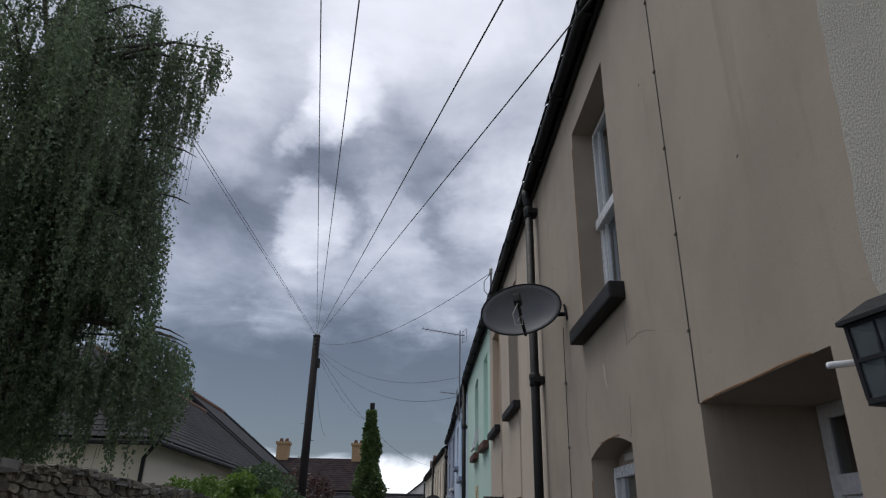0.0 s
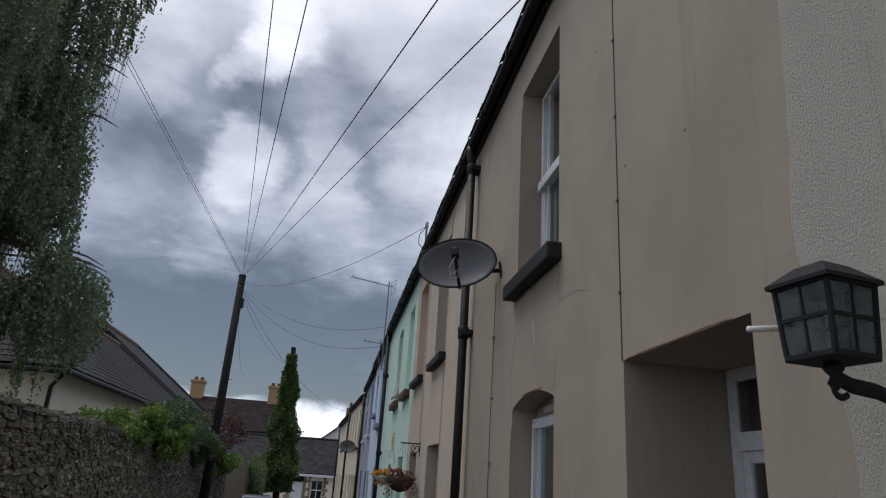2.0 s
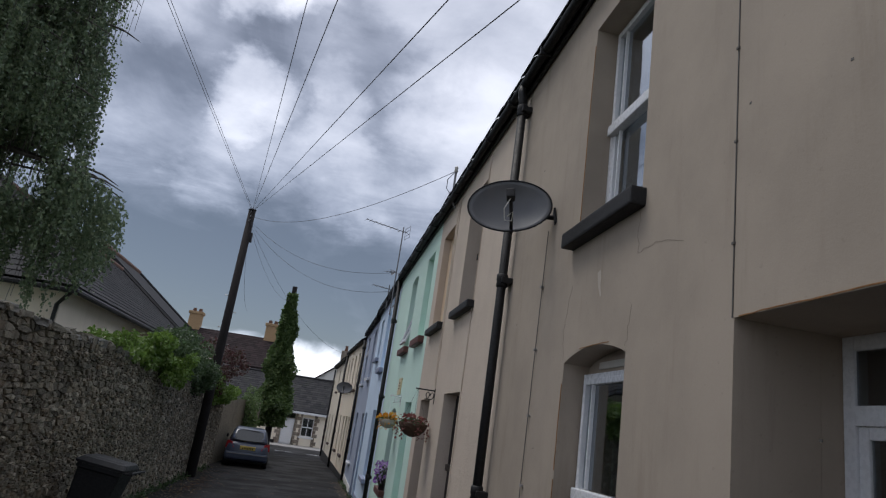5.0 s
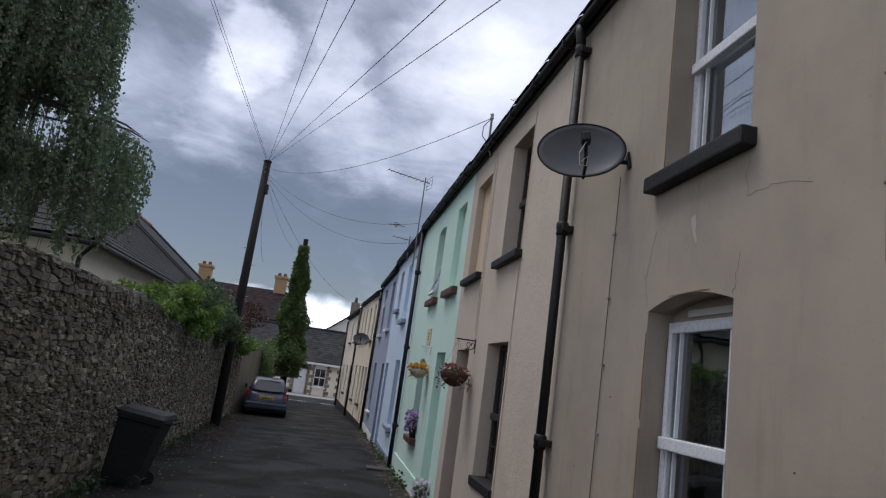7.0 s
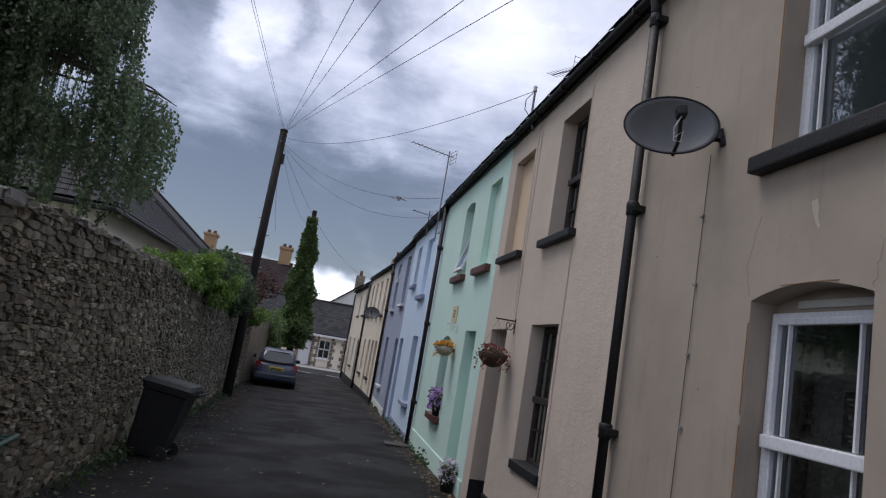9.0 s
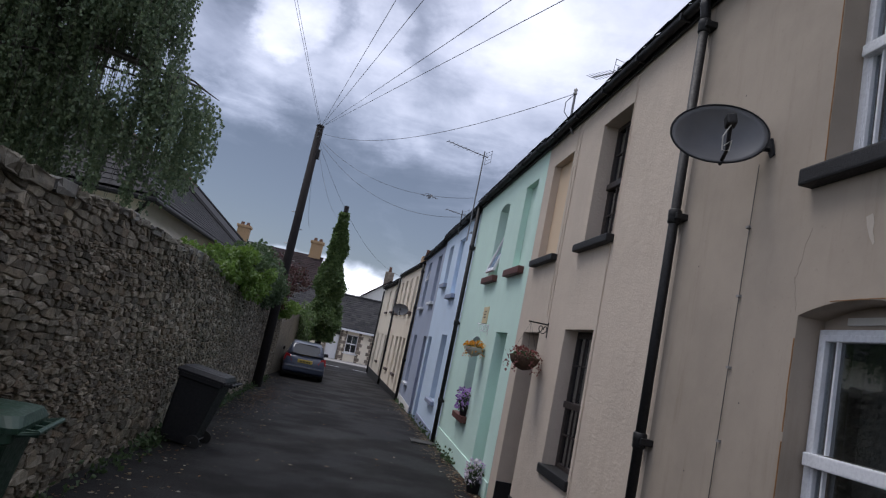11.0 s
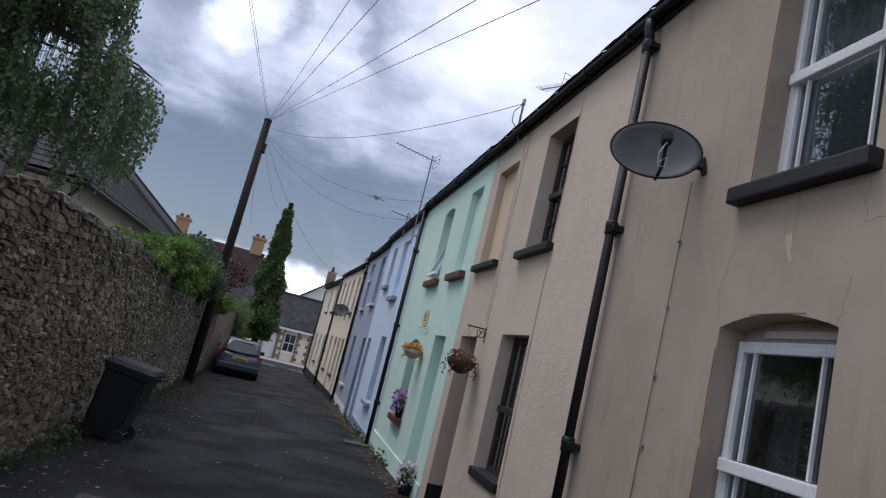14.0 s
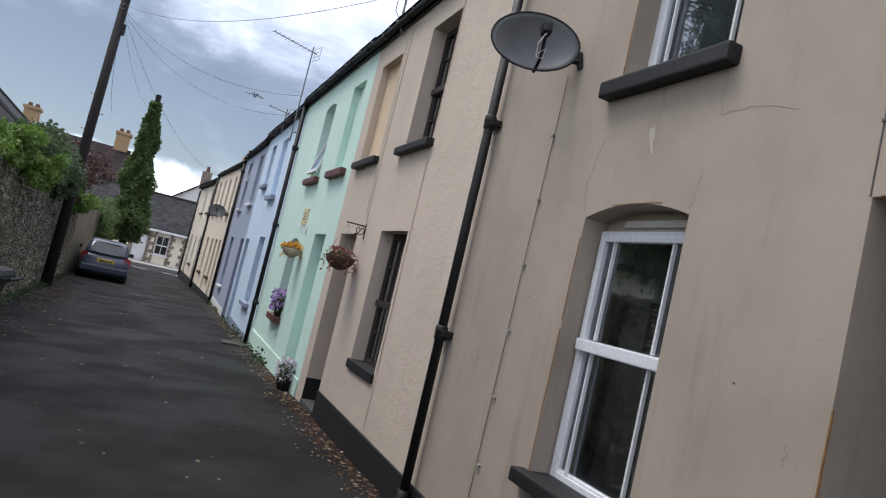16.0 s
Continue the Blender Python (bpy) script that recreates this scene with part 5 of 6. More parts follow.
# ---- weeping birch behind the wall ----
birch = thing("weeping_birch", "tall weeping birch with hanging curtains of small dark leaves", "tree", Matrix.Translation((-3.35, 13.1, -0.15)) @ Matrix.Scale(1.08, 4))
part("trunk", T([(0, 0, -0.2), (0.05, 0.1, 3.0), (-0.1, 0.0, 6.0), (0.1, 0.1, 9.0), (0.2, 0.2, 11.5)], 0.26, 14, 0.06), BARK, birch, smooth=True)
g = np.random.default_rng(77)
brng = random.Random(12)
hang = []
BOUGHS = []
for k in range(34):
    z0 = brng.uniform(3.5, 11.0)
    az = brng.uniform(-0.9, 1.5) if k < 24 else brng.uniform(-3.1, 3.1)
    reach = brng.uniform(1.4, 3.2) * (1.0 if z0 < 9 else 0.85)
    lift = brng.uniform(0.3, 1.4)
    pts = [Vector((0, 0, z0))]
    for s in (0.25, 0.5, 0.75, 1.0):
        pts.append(Vector((reach * s * math.cos(az) + brng.uniform(-0.12, 0.12), reach * s * math.sin(az) * 0.95 + brng.uniform(-0.15, 0.15), z0 + lift * math.sin(s * 2.4))))
    BOUGHS.append(pts)
# boughs that reach over the wall towards the lane
for e, z0 in (((3.4, -0.1, 10.15), 9.0), ((3.2, 0.9, 5.05), 5.2), ((2.9, 0.0, 7.6), 6.8), ((3.1, -0.6, 5.8), 5.4), ((2.7, 1.1, 9.9), 9.0), ((2.4, -1.4, 8.4), 7.4), ((1.2, -2.3, 7.5), 6.6), ((2.9, 0.4, 6.6), 6.0), ((3.0, 0.5, 8.3), 7.6), ((3.15, 0.2, 7.2), 6.6), ((2.2, 0.9, 6.0), 5.4), ((2.6, -0.9, 6.4), 5.8), ((3.2, 1.3, 4.95), 5.0), ((1.4, -1.5, 5.2), 4.6), ((0.6, -2.4, 6.0), 5.2), ((1.9, -1.9, 9.3), 8.6), ((0.2, -2.8, 8.6), 8.0)):
    e = Vector(e)
    BOUGHS.append([Vector((0, 0, z0)), Vector((e.x * 0.35, e.y * 0.3, z0 + (e.z - z0) * 0.6 + 0.3)), Vector((e.x * 0.7, e.y * 0.7, e.z + 0.25)), Vector((e.x * 0.92, e.y * 0.95, e.z + 0.12)), e])
# more boughs high in the crown
for e, z0 in (((1.9, 0.2, 11.2), 10.0), ((1.2, -0.6, 11.6), 10.4), ((2.3, 0.4, 10.6), 9.6), ((0.6, 0.7, 11.9), 10.6), ((3.0, 0.1, 10.0), 9.2), ((-0.6, -0.6, 11.8), 10.6), ((3.3, 0.3, 4.85), 5.0), ((3.55, 0.1, 4.75), 5.0),
              ((2.6, 0.1, 6.9), 6.3), ((2.7, -0.2, 7.9), 7.2), ((2.4, 0.5, 9.0), 8.2), ((2.75, 0.3, 6.1), 5.7), ((3.35, 0.1, 10.3), 9.4)):
    e = Vector(e)
    BOUGHS.append([Vector((0, 0, z0)), Vector((e.x * 0.35, e.y * 0.3, z0 + (e.z - z0) * 0.6 + 0.3)), Vector((e.x * 0.7, e.y * 0.7, e.z + 0.22)), Vector((e.x * 0.92, e.y * 0.95, e.z + 0.12)), e])
# outline of the crown on the lane side (height, reach) and gaps in it (reach, height, half width, half height)
REACH_Z = (2.6, 3.1, 3.4, 4.26, 4.72, 4.86, 5.0, 5.6, 6.6, 7.9, 8.8, 9.2, 9.6, 9.9, 10.2, 10.5, 11.0, 12.5)
REACH_X = (3.10, 3.36, 3.55, 3.72, 3.60, 3.2, 2.96, 2.93, 2.84, 2.68, 2.7, 3.0, 3.3, 3.4, 3.45, 3.0, 2.3, 1.0)
GAPS = ((2.17, 4.82, 0.34, 0.42), (1.42, 9.04, 0.10, 0.28), (0.94, 7.65, 0.13, 0.25), (2.0, 6.76, 0.09, 0.28), (2.5, 6.39, 0.07, 0.25), (1.32, 5.39, 0.07, 0.3), (2.3, 8.3, 0.07, 0.3), (0.3, 6.2, 0.08, 0.3), (2.75, 5.2, 0.06, 0.3), (2.45, 3.3, 0.15, 0.55))
HEM_X = (0.0, 2.2, 2.6, 2.82, 2.9, 3.08, 3.16, 3.5, 3.8)
HEM_Z = (2.9, 2.95, 3.2, 2.8, 2.75, 2.75, 3.25, 3.55, 3.7)
cloud_pts = []
twigs = bmesh.new()


def open_air(p):
    """Whether a point lies outside the crown or in one of its gaps."""
    if p.x + max(0.0, p.y) * 0.25 > np.interp(p.z, REACH_Z, REACH_X) + brng.gauss(0, 0.05):
        return True
    u = p.x + p.y * 0.33
    if p.z < np.interp(u, HEM_X, HEM_Z) + brng.gauss(0, 0.1):
        return True
    return any(((u - a) / c) ** 2 + ((p.z - b) / d) ** 2 < brng.uniform(0.6, 1.25) for a, b, c, d in GAPS)


for pts in BOUGHS:
    part("limb", T(pts, 0.045, 7, 0.005), BARK, birch)
    for s in range(7):
        f = 0.2 + 0.8 * (s + brng.uniform(-0.2, 0.2)) / 6.2
        seg = min(0.999, f) * (len(pts) - 1)
        i = min(int(seg), len(pts) - 2)
        p = pts[i].lerp(pts[i + 1], seg - i)
        # one curtain: strings of leaves that end at about one height
        fall = brng.uniform(0.8, 3.4)
        for q in range(7):
            o = p + Vector((brng.gauss(0, 0.13), brng.gauss(0, 0.2), brng.uniform(-0.1, 0.15)))
            length = min(fall * brng.uniform(0.55, 1.1), o.z - brng.uniform(2.5, 3.2))
            if length < 0.25:
                continue
            if o.x > 3.0 and o.z > 8:
                length = min(length, brng.uniform(0.3, 1.2))
            drift = Vector((brng.uniform(-0.10, 0.10), brng.uniform(-0.12, 0.12), 0))
            m = int(length / 0.021)
            for j in range(m):
                u = j / m
                sp = 0.028 + 0.016 * math.sin(u * 11 + q)
                c = o + drift * u - Vector((0, 0, length * u)) + Vector((brng.gauss(0, sp), brng.gauss(0, sp), brng.gauss(0, 0.02)))
                if not open_air(c):
                    cloud_pts.append(c[:])
            if q < 2 and not open_air(o):
                tube(twigs, [o, o + drift * 0.5 - Vector((0, 0, length * 0.5)), o + drift - Vector((0, 0, length))], 0.005, 4, 0.003, False)
leaves("crown", cloud_pts, 0.056, 8, BIRCH_LEAF, birch, "hanging strings of small dark green leaves", 0.8, 0.8)
tagged(part("twig_growth", twigs, BARK, birch), kind="stuff")


# ---- wheelie bins ----
def wheelie_bin(label, mat, m, logo):
    b = thing("wheelie_bin", label, "bin", m, "wheelie bins")
    def ring(x0, x1, wy, z, r=0.05):
        pts = []
        for cx, cy, a0 in ((x1 - r, wy - r, 0), (x0 + r, wy - r, 90), (x0 + r, -wy + r, 180), (x1 - r, -wy + r, 270)):
            for k in range(4):
                a = radians(a0 + 30 * k)
                pts.append((cx + r * math.cos(a), cy + r * math.sin(a), z))
        return pts
    bm = bmesh.new()
    loft(bm, [ring(-0.29, 0.15, 0.21, 0.03), ring(-0.30, 0.18, 0.22, 0.10), ring(-0.315, 0.29, 0.265, 0.88), ring(-0.33, 0.32, 0.29, 0.90), ring(-0.33, 0.32, 0.29, 0.955)])
    part("body", bm, mat, b)
    bm = bmesh.new()
    loft(bm, [ring(-0.36, 0.345, 0.30, 0.958, 0.06), ring(-0.36, 0.345, 0.30, 0.99, 0.06), ring(-0.30, 0.32, 0.25, 1.045, 0.08), ring(-0.20, 0.25, 0.15, 1.06, 0.08)])
    lid = part("lid", bm, mat, b, "slightly domed lid")
    part("lid_lip", B(-0.40, -0.355, -0.13, 0.13, 0.965, 0.985, 0.006), mat, lid)
    part("handle", T([(0.33, -0.24, 0.95), (0.43, -0.24, 0.975), (0.43, 0.24, 0.975), (0.33, 0.24, 0.95)], 0.017, 8), mat, b)
    for k in (-0.15, 0.0, 0.15):
        part("rib", B(0.30, 0.42, k - 0.012, k + 0.012, 0.93, 0.97, 0.004), mat, b)
    part("axle", T([(0.18, -0.27, 0.10), (0.18, 0.27, 0.10)], 0.012, 8), STEEL, b)
    for y in (-0.27, 0.225):
        bm = lathe(bmesh.new(), [(0.05, 0), (0.098, 0.004), (0.10, 0.012), (0.10, 0.036), (0.098, 0.044), (0.05, 0.048)], 20)
        bmesh.ops.transform(bm, matrix=Matrix.Translation((0.19, y + 0.048, 0.10)) @ Matrix.Rotation(radians(90), 4, "X"), verts=bm.verts)
        part("wheel", bm, RUBBER, b, "black rubber wheel")
    for k in range(logo):
        part("marking", B(-0.02 + 0.0, 0.05, -0.262 + 0.0, -0.256, 0.50 - 0.05 * k, 0.53 - 0.05 * k, 0.001), LEAD, b, "pale printed marking")
    part("stiffener", B(-0.29, 0.28, -0.262, -0.25, 0.80, 0.83, 0.004), mat, b)
    return b


wheelie_bin("black plastic wheelie bin with a closed lid", BIN_BLACK, Matrix.Translation((1.22, 13.15, ground_z(13.15, 1.22) - 0.005)) @ Matrix.Rotation(radians(-8), 4, "Z") @ Matrix.Rotation(radians(7), 4, "Y"), 0)
wheelie_bin("dark green plastic wheelie bin with a closed lid", BIN_GREEN, Matrix.Translation((1.0, 7.6, ground_z(7.6, 1.0) - 0.01)) @ Matrix.Rotation(radians(6), 4, "Z"), 2)

# ---- parked hatchback ----
car = thing("parked_car", "dark blue-grey hatchback parked against the wall", "car", Matrix.Translation((1.83, 31.85, ground_z(31.5, 1.83))) @ Matrix.Rotation(radians(4.5), 4, "Z"))


def body_ring(y, wb, wt, z0, z1, n=5):
    """A cross-section: sill, bulging side and shoulder."""
    pts = [(-wb * 0.92, y, z0), (-wb, y, z0 + 0.12), (-wb * 1.01, y, (z0 + z1) * 0.52), (-wt, y, z1 - 0.07), (-wt * 0.90, y, z1)]
    return pts + [(-p[0], p[1], p[2]) for p in pts[::-1]]


bm = loft(bmesh.new(), [body_ring(-1.98, 0.66, 0.62, 0.34, 0.62), body_ring(-1.93, 0.76, 0.72, 0.28, 0.80), body_ring(-1.80, 0.82, 0.76, 0.24, 0.96), body_ring(-1.2, 0.83, 0.77, 0.2, 0.97),
                        body_ring(0.2, 0.83, 0.78, 0.2, 0.95), body_ring(1.1, 0.82, 0.75, 0.2, 0.92), body_ring(1.75, 0.76, 0.66, 0.24, 0.74), body_ring(1.95, 0.62, 0.55, 0.3, 0.58)])
bd = part("body", bm, CAR_PAINT, car, "dark blue-grey paint", True)
ring = lambda y, w0, w1, z0, z1: [(-w0, y, z0), (-w1, y, z1 - 0.03), (-w1 * 0.85, y, z1), (w1 * 0.85, y, z1), (w1, y, z1 - 0.03), (w0, y, z0)]
bm = loft(bmesh.new(), [ring(-1.82, 0.72, 0.66, 0.93, 1.05), ring(-1.52, 0.73, 0.575, 0.93, 1.40), ring(-1.0, 0.74, 0.58, 0.93, 1.45), ring(-0.1, 0.74, 0.57, 0.93, 1.46), ring(0.35, 0.74, 0.56, 0.92, 1.40), ring(1.15, 0.72, 0.62, 0.90, 0.96)])
part("roof", bm, CAR_PAINT, bd, smooth=True)
bm = bmesh.new()
q = [(-0.58, -1.80, 1.02), (-0.3, -1.835, 0.99), (0.3, -1.835, 0.99), (0.58, -1.80, 1.02), (0.49, -1.55, 1.33), (0.25, -1.57, 1.36), (-0.25, -1.57, 1.36), (-0.49, -1.55, 1.33)]
loft(bm, [[(x, y - 0.03, z + 0.01) for x, y, z in q], [(x, y + 0.01, z) for x, y, z in q]])
part("rear_window", bm, CAR_GLASS, car, "rear window reflecting the sky")
for zz, yy, hw in ((0.975, -1.845, 0.62), (1.375, -1.545, 0.52)):
    part("window_seal", T([(-hw, yy + 0.03, zz), (-hw * 0.5, yy, zz), (hw * 0.5, yy, zz), (hw, yy + 0.03, zz)], 0.016, 6), RUBBER, car)
for s in (-1, 1):
    bm = bmesh.new()
    q = [(s * 0.735, -1.35, 0.98), (s * 0.735, 0.85, 0.97), (s * 0.60, 0.25, 1.36), (s * 0.61, -1.25, 1.36)]
    loft(bm, [[(x + s * 0.02, y, z) for x, y, z in q], [(x - s * 0.02, y, z) for x, y, z in q]])
    part("side_window", bm, CAR_GLASS, car)
    bm = bmesh.new()
    q = [(s * 0.50, -1.94, 0.70), (s * 0.82, -1.80, 0.68), (s * 0.785, -1.75, 0.95), (s * 0.62, -1.86, 0.92)]
    loft(bm, [[(x + s * 0.015, y - 0.03, z) for x, y, z in q], [(x - s * 0.01, y + 0.05, z) for x, y, z in q]])
    part("tail_light", bm, RED_LAMP, car, "red tail light")
    part("wing_mirror", B(s * 0.93 - 0.09, s * 0.93 + 0.09, 0.55, 0.68, 0.93, 1.07, 0.03), RUBBER, car)
    for yw in (-1.25, 1.22):
        bm = lathe(bmesh.new(), [(0.20, -0.10), (0.29, -0.10), (0.31, -0.07), (0.31, 0.07), (0.29, 0.10), (0.20, 0.10)], 24)
        rot = Matrix.Translation((s * 0.74, yw, 0.31)) @ Matrix.Rotation(radians(90), 4, "Y")
        bmesh.ops.transform(bm, matrix=rot, verts=bm.verts)
        wh = part("wheel", bm, RUBBER, car, smooth=False)
        bm = lathe(bmesh.new(), [(0.20, -0.085), (0.19, -0.09), (0.05, -0.10), (0.05, 0.10), (0.19, 0.09), (0.20, 0.085)], 16)
        bmesh.ops.transform(bm, matrix=rot, verts=bm.verts)
        part("rim", bm, STEEL, wh)
part("bumper", B(-0.80, 0.80, -2.02, -1.75, 0.30, 0.56, 0.06), CAR_PAINT, car)
part("bumper_strip", B(-0.74, 0.74, -2.035, -2.0, 0.49, 0.52, 0.008), STEEL, car)
pl = part("number_plate", B(-0.29, 0.29, -2.00, -1.92, 0.67, 0.80, 0.006), PLATE, car, "yellow rear number plate")
for k in range(7):
    part("plate_mark", B(-0.20 + 0.06 * k, -0.165 + 0.06 * k, -2.004, -1.999, 0.685, 0.755), BLACK, pl)
part("wiper", T([(0.05, -1.86, 0.99), (0.32, -1.76, 1.10)], 0.012, 6), BLACK, car)
part("badge", lathe(bmesh.new(), [(0.035, 0), (0.03, 0.012)], 12, (0, -1.87, 0.87)), CHROME, car)
part("shadow_sill", B(-0.78, 0.78, -1.7, 1.7, 0.16, 0.3, 0.03), RUBBER, car)

# ---- satellite dishes ----


def dish(label, m, wide, tall, wall_vec):
    """An oval dish facing -y with a feed arm; wall_vec leads from its back to the wall plate."""
    d = thing("satellite_dish", label, "satellite dish", m)
    bm = bmesh.new()
    rings = []
    for k in range(9):
        f = k / 8
        rings.append([bm.verts.new((f * wide / 2 * math.cos(a), 0.06 - 0.075 * (1 - f * f) * -1 - 0.06, f * tall / 2 * math.sin(a))) for a in [2 * math.pi * j / 36 for j in range(36)]] if k else [bm.verts.new((0, 0.075, 0))])
    for j in range(36):
        bm.faces.new((rings[0][0], rings[1][j], rings[1][(j + 1) % 36]))
    for r0, r1 in zip(rings[1:], rings[2:]):
        for j in range(36):
            bm.faces.new((r0[j], r1[j], r1[(j + 1) % 36], r0[(j + 1) % 36]))
    refl = part("reflector", bm, MESH_DISH, d, "grey perforated oval reflector", True)
    so = refl.modifiers.new("thick", "SOLIDIFY")
    so.thickness = 0.004
    part("rim", T([(wide / 2 * math.cos(a), 0.0, tall / 2 * math.sin(a)) for a in [2 * math.pi * j / 40 for j in range(41)]], 0.007, 6), LAMP_METAL, refl)
    arm = part("feed_arm", T([(0, 0.05, -tall * 0.46), (0, -0.10, -tall * 0.42), (0.0, -0.20, -0.07)], 0.012, 8), BLACK, d)
    part("feed_horn", B(-0.03, 0.03, -0.25, -0.17, -0.075, -0.005, 0.012), BLACK, arm)
    part("feed_cable", T([(0, -0.22, -0.07), (-0.05, -0.2, -0.14), (-0.05, -0.16, -0.21), (0.0, -0.13, -0.20), (0.01, -0.17, -0.15), (-0.03, -0.14, -0.17)], 0.004, 6), LEAD, arm, "white looped cable")
    wv = Vector(wall_vec)
    part("mount_arm", T([(0, 0.09, 0), (wv.x * 0.5, 0.12, -0.02), wv], 0.018, 8), LAMP_METAL, d)
    part("mount_clamp", B(-0.02, 0.02, 0.085, 0.13, -0.03, 0.03, 0.006), LAMP_METAL, d)
    part("wall_plate", B(wv.x - 0.012, wv.x + 0.004, wv.y - 0.045, wv.y + 0.045, wv.z - 0.06, wv.z + 0.06, 0.004), LAMP_METAL, d)
    return d


dish("grey oval satellite dish on the beige house wall", Matrix.Translation((5.045, 6.98, 3.74)) @ Matrix.Rotation(radians(-17), 4, "Z") @ Matrix.Rotation(radians(-11), 4, "X") @ Matrix.Rotation(radians(-9), 4, "Y"), 0.60, 0.42, (0.325, 0.06, -0.08))
dish("grey oval satellite dish on a cream house", Matrix.Translation((5.20, 29.5, 3.20)) @ Matrix.Rotation(radians(-10), 4, "Z") @ Matrix.Rotation(radians(-14), 4, "X"), 0.62, 0.46, (0.34, 0.10, -0.02))
solo("dish_cable", T([(-0.01, 7.02, 3.62), (-0.012, 7.04, 2.6), (-0.01, 7.06, 1.74), (-0.012, 7.08, 0.5)], 0.0032, 6), GREY_WIRE, "thin grey cable running down from the dish", "cable", M1)
for zz in (3.2, 2.75, 2.3, 1.85, 1.4, 0.95):
    solo("cable_clip", B(-0.02, 0.0, 7.03, 7.06, zz, zz + 0.015), KERB, "small pale clip holding the dish cable", "clip", M1, group="cable clips")

# ---- aerials ----


def yagi(label, m, boom, count, mast):
    a = thing("tv_aerial", label, "aerial", m)
    if mast:
        part("mast", T([(0, 0, -mast), (0, 0, 0.12)], 0.016, 8), STEEL, a)
    part("boom", T([(0.12, 0, 0), (-boom, 0, 0.08 * boom)], 0.010, 6), STEEL, a)
    for k in range(count):
        x = -boom + (boom + 0.02) * k / (count - 1)
        part("element", T([(x, -0.12, -x * 0.08), (x, 0.12, -x * 0.08)], 0.005, 5), STEEL, a)
    for zz in (-0.14, -0.05, 0.05, 0.14):
        part("reflector_rod", T([(0.12, -0.16, zz), (0.12, 0.16, zz)], 0.005, 5), STEEL, a)
    for yy in (-0.16, 0.16):
        part("reflector_rod", T([(0.12, yy, -0.15), (0.12, yy, 0.15)], 0.005, 5), STEEL, a)
    return a


yagi("television aerial on a thin mast above the eaves", Matrix.Translation((5.37, 17.9, 6.59)) @ Matrix.Rotation(radians(14), 4, "Z"), 0.95, 10, 2.05)
for zz in (5.05, 4.75):
    bm = bmesh.new()
    tube(bm, [(5.42, 17.9, zz), (5.55, 17.9, zz)], 0.012, 6)
    tube(bm, [(5.42, 17.72, zz), (5.42, 18.08, zz)], 0.010, 6)
    solo("mast_bracket", bm, STEEL, "steel wall bracket holding the aerial mast", "bracket")
yagi("small television aerial on the roof", Matrix.Translation((6.5, 13.1, 7.06)) @ Matrix.Rotation(radians(-75), 4, "Z") @ Matrix.Rotation(radians(6), 4, "Y"), 0.75, 9, 0.0)
solo("aerial_mast", T([(6.5, 13.1, 6.2), (6.5, 13.1, 7.15)], 0.018, 8), STEEL, "short steel aerial mast on the roof", "mast")
yagi("tiny television aerial beyond the blue house", Matrix.Translation((5.45, 20.0, 5.55)) @ Matrix.Rotation(radians(10), 4, "Z"), 0.45, 5, 0.55)
wb = thing("wire_bracket", "steel eaves bracket holding a telephone wire", "bracket", Matrix.Translation((5.36, 11.4, 5.3)))
part("post", T([(0.06, 0, -0.12), (0.0, 0, 0.0), (0.0, 0, 0.46)], 0.016, 8), STEEL, wb)
part("insulator", lathe(bmesh.new(), [(0.02, 0.42), (0.03, 0.44), (0.02, 0.47), (0.03, 0.49), (0.01, 0.52)], 10), LEAD, wb, smooth=True)
part("loop", T([(0.0, 0, 0.44), (-0.10, 0.02, 0.30), (-0.10, 0.02, 0.16), (0.0, 0, 0.04)], 0.006, 6), WIRE, wb)

# ---- wall lantern ----
ln = thing("wall_lantern", "weathered black lantern on a scrolled wall bracket", "lantern", Matrix.Translation((5.095, 3.368, 2.420)) @ Matrix.Rotation(radians(10), 4, "Z") @ Matrix.Diagonal((0.63, 0.63, 0.85, 1)))
sq = lambda r, z: [(-r, -r, z), (r, -r, z), (r, r, z), (-r, r, z)]
for sx in (-1, 1):
    for sy in (-1, 1):
        part("corner_bar", T([(sx * 0.082, sy * 0.082, 0.012), (sx * 0.093, sy * 0.093, 0.165)], 0.009, 4), LAMP_METAL, ln)
for r, z, wd in ((0.084, 0.008, 0.008), (0.094, 0.165, 0.008), (0.089, 0.09, 0.006)):
    for a, b in zip(sq(r, z), sq(r, z)[1:] + sq(r, z)[:1]):
        part("cross_bar", T([a, b], wd, 4), LAMP_METAL, ln)
for k in range(4):
    r = Matrix.Rotation(radians(90 * k), 4, "Z")
    part("middle_bar", T([r @ Vector((0, -0.083, 0.01)), r @ Vector((0, -0.093, 0.165))], 0.005, 4), LAMP_METAL, ln)
for k in range(4):
    r = Matrix.Rotation(radians(90 * k), 4, "Z")
    bm = bmesh.new()
    loft(bm, [[r @ Vector(p) for p in ((-0.081, -0.081 - o, 0.012), (0.081, -0.081 - o, 0.012), (0.091, -0.092 - o, 0.163), (-0.091, -0.092 - o, 0.163))] for o in (0, 0.002)])
    pn = part("pane", bm, LAMP_GLASS, ln, "dusty glass")
    pn.visible_shadow = False
part("lantern_roof", loft(bmesh.new(), [sq(0.112, 0.166), sq(0.112, 0.175), sq(0.05, 0.215), sq(0.012, 0.225)]), LAMP_METAL, ln)
part("floor_tray", B(-0.087, 0.087, -0.087, 0.087, 0.0, 0.01), LAMP_METAL, ln)
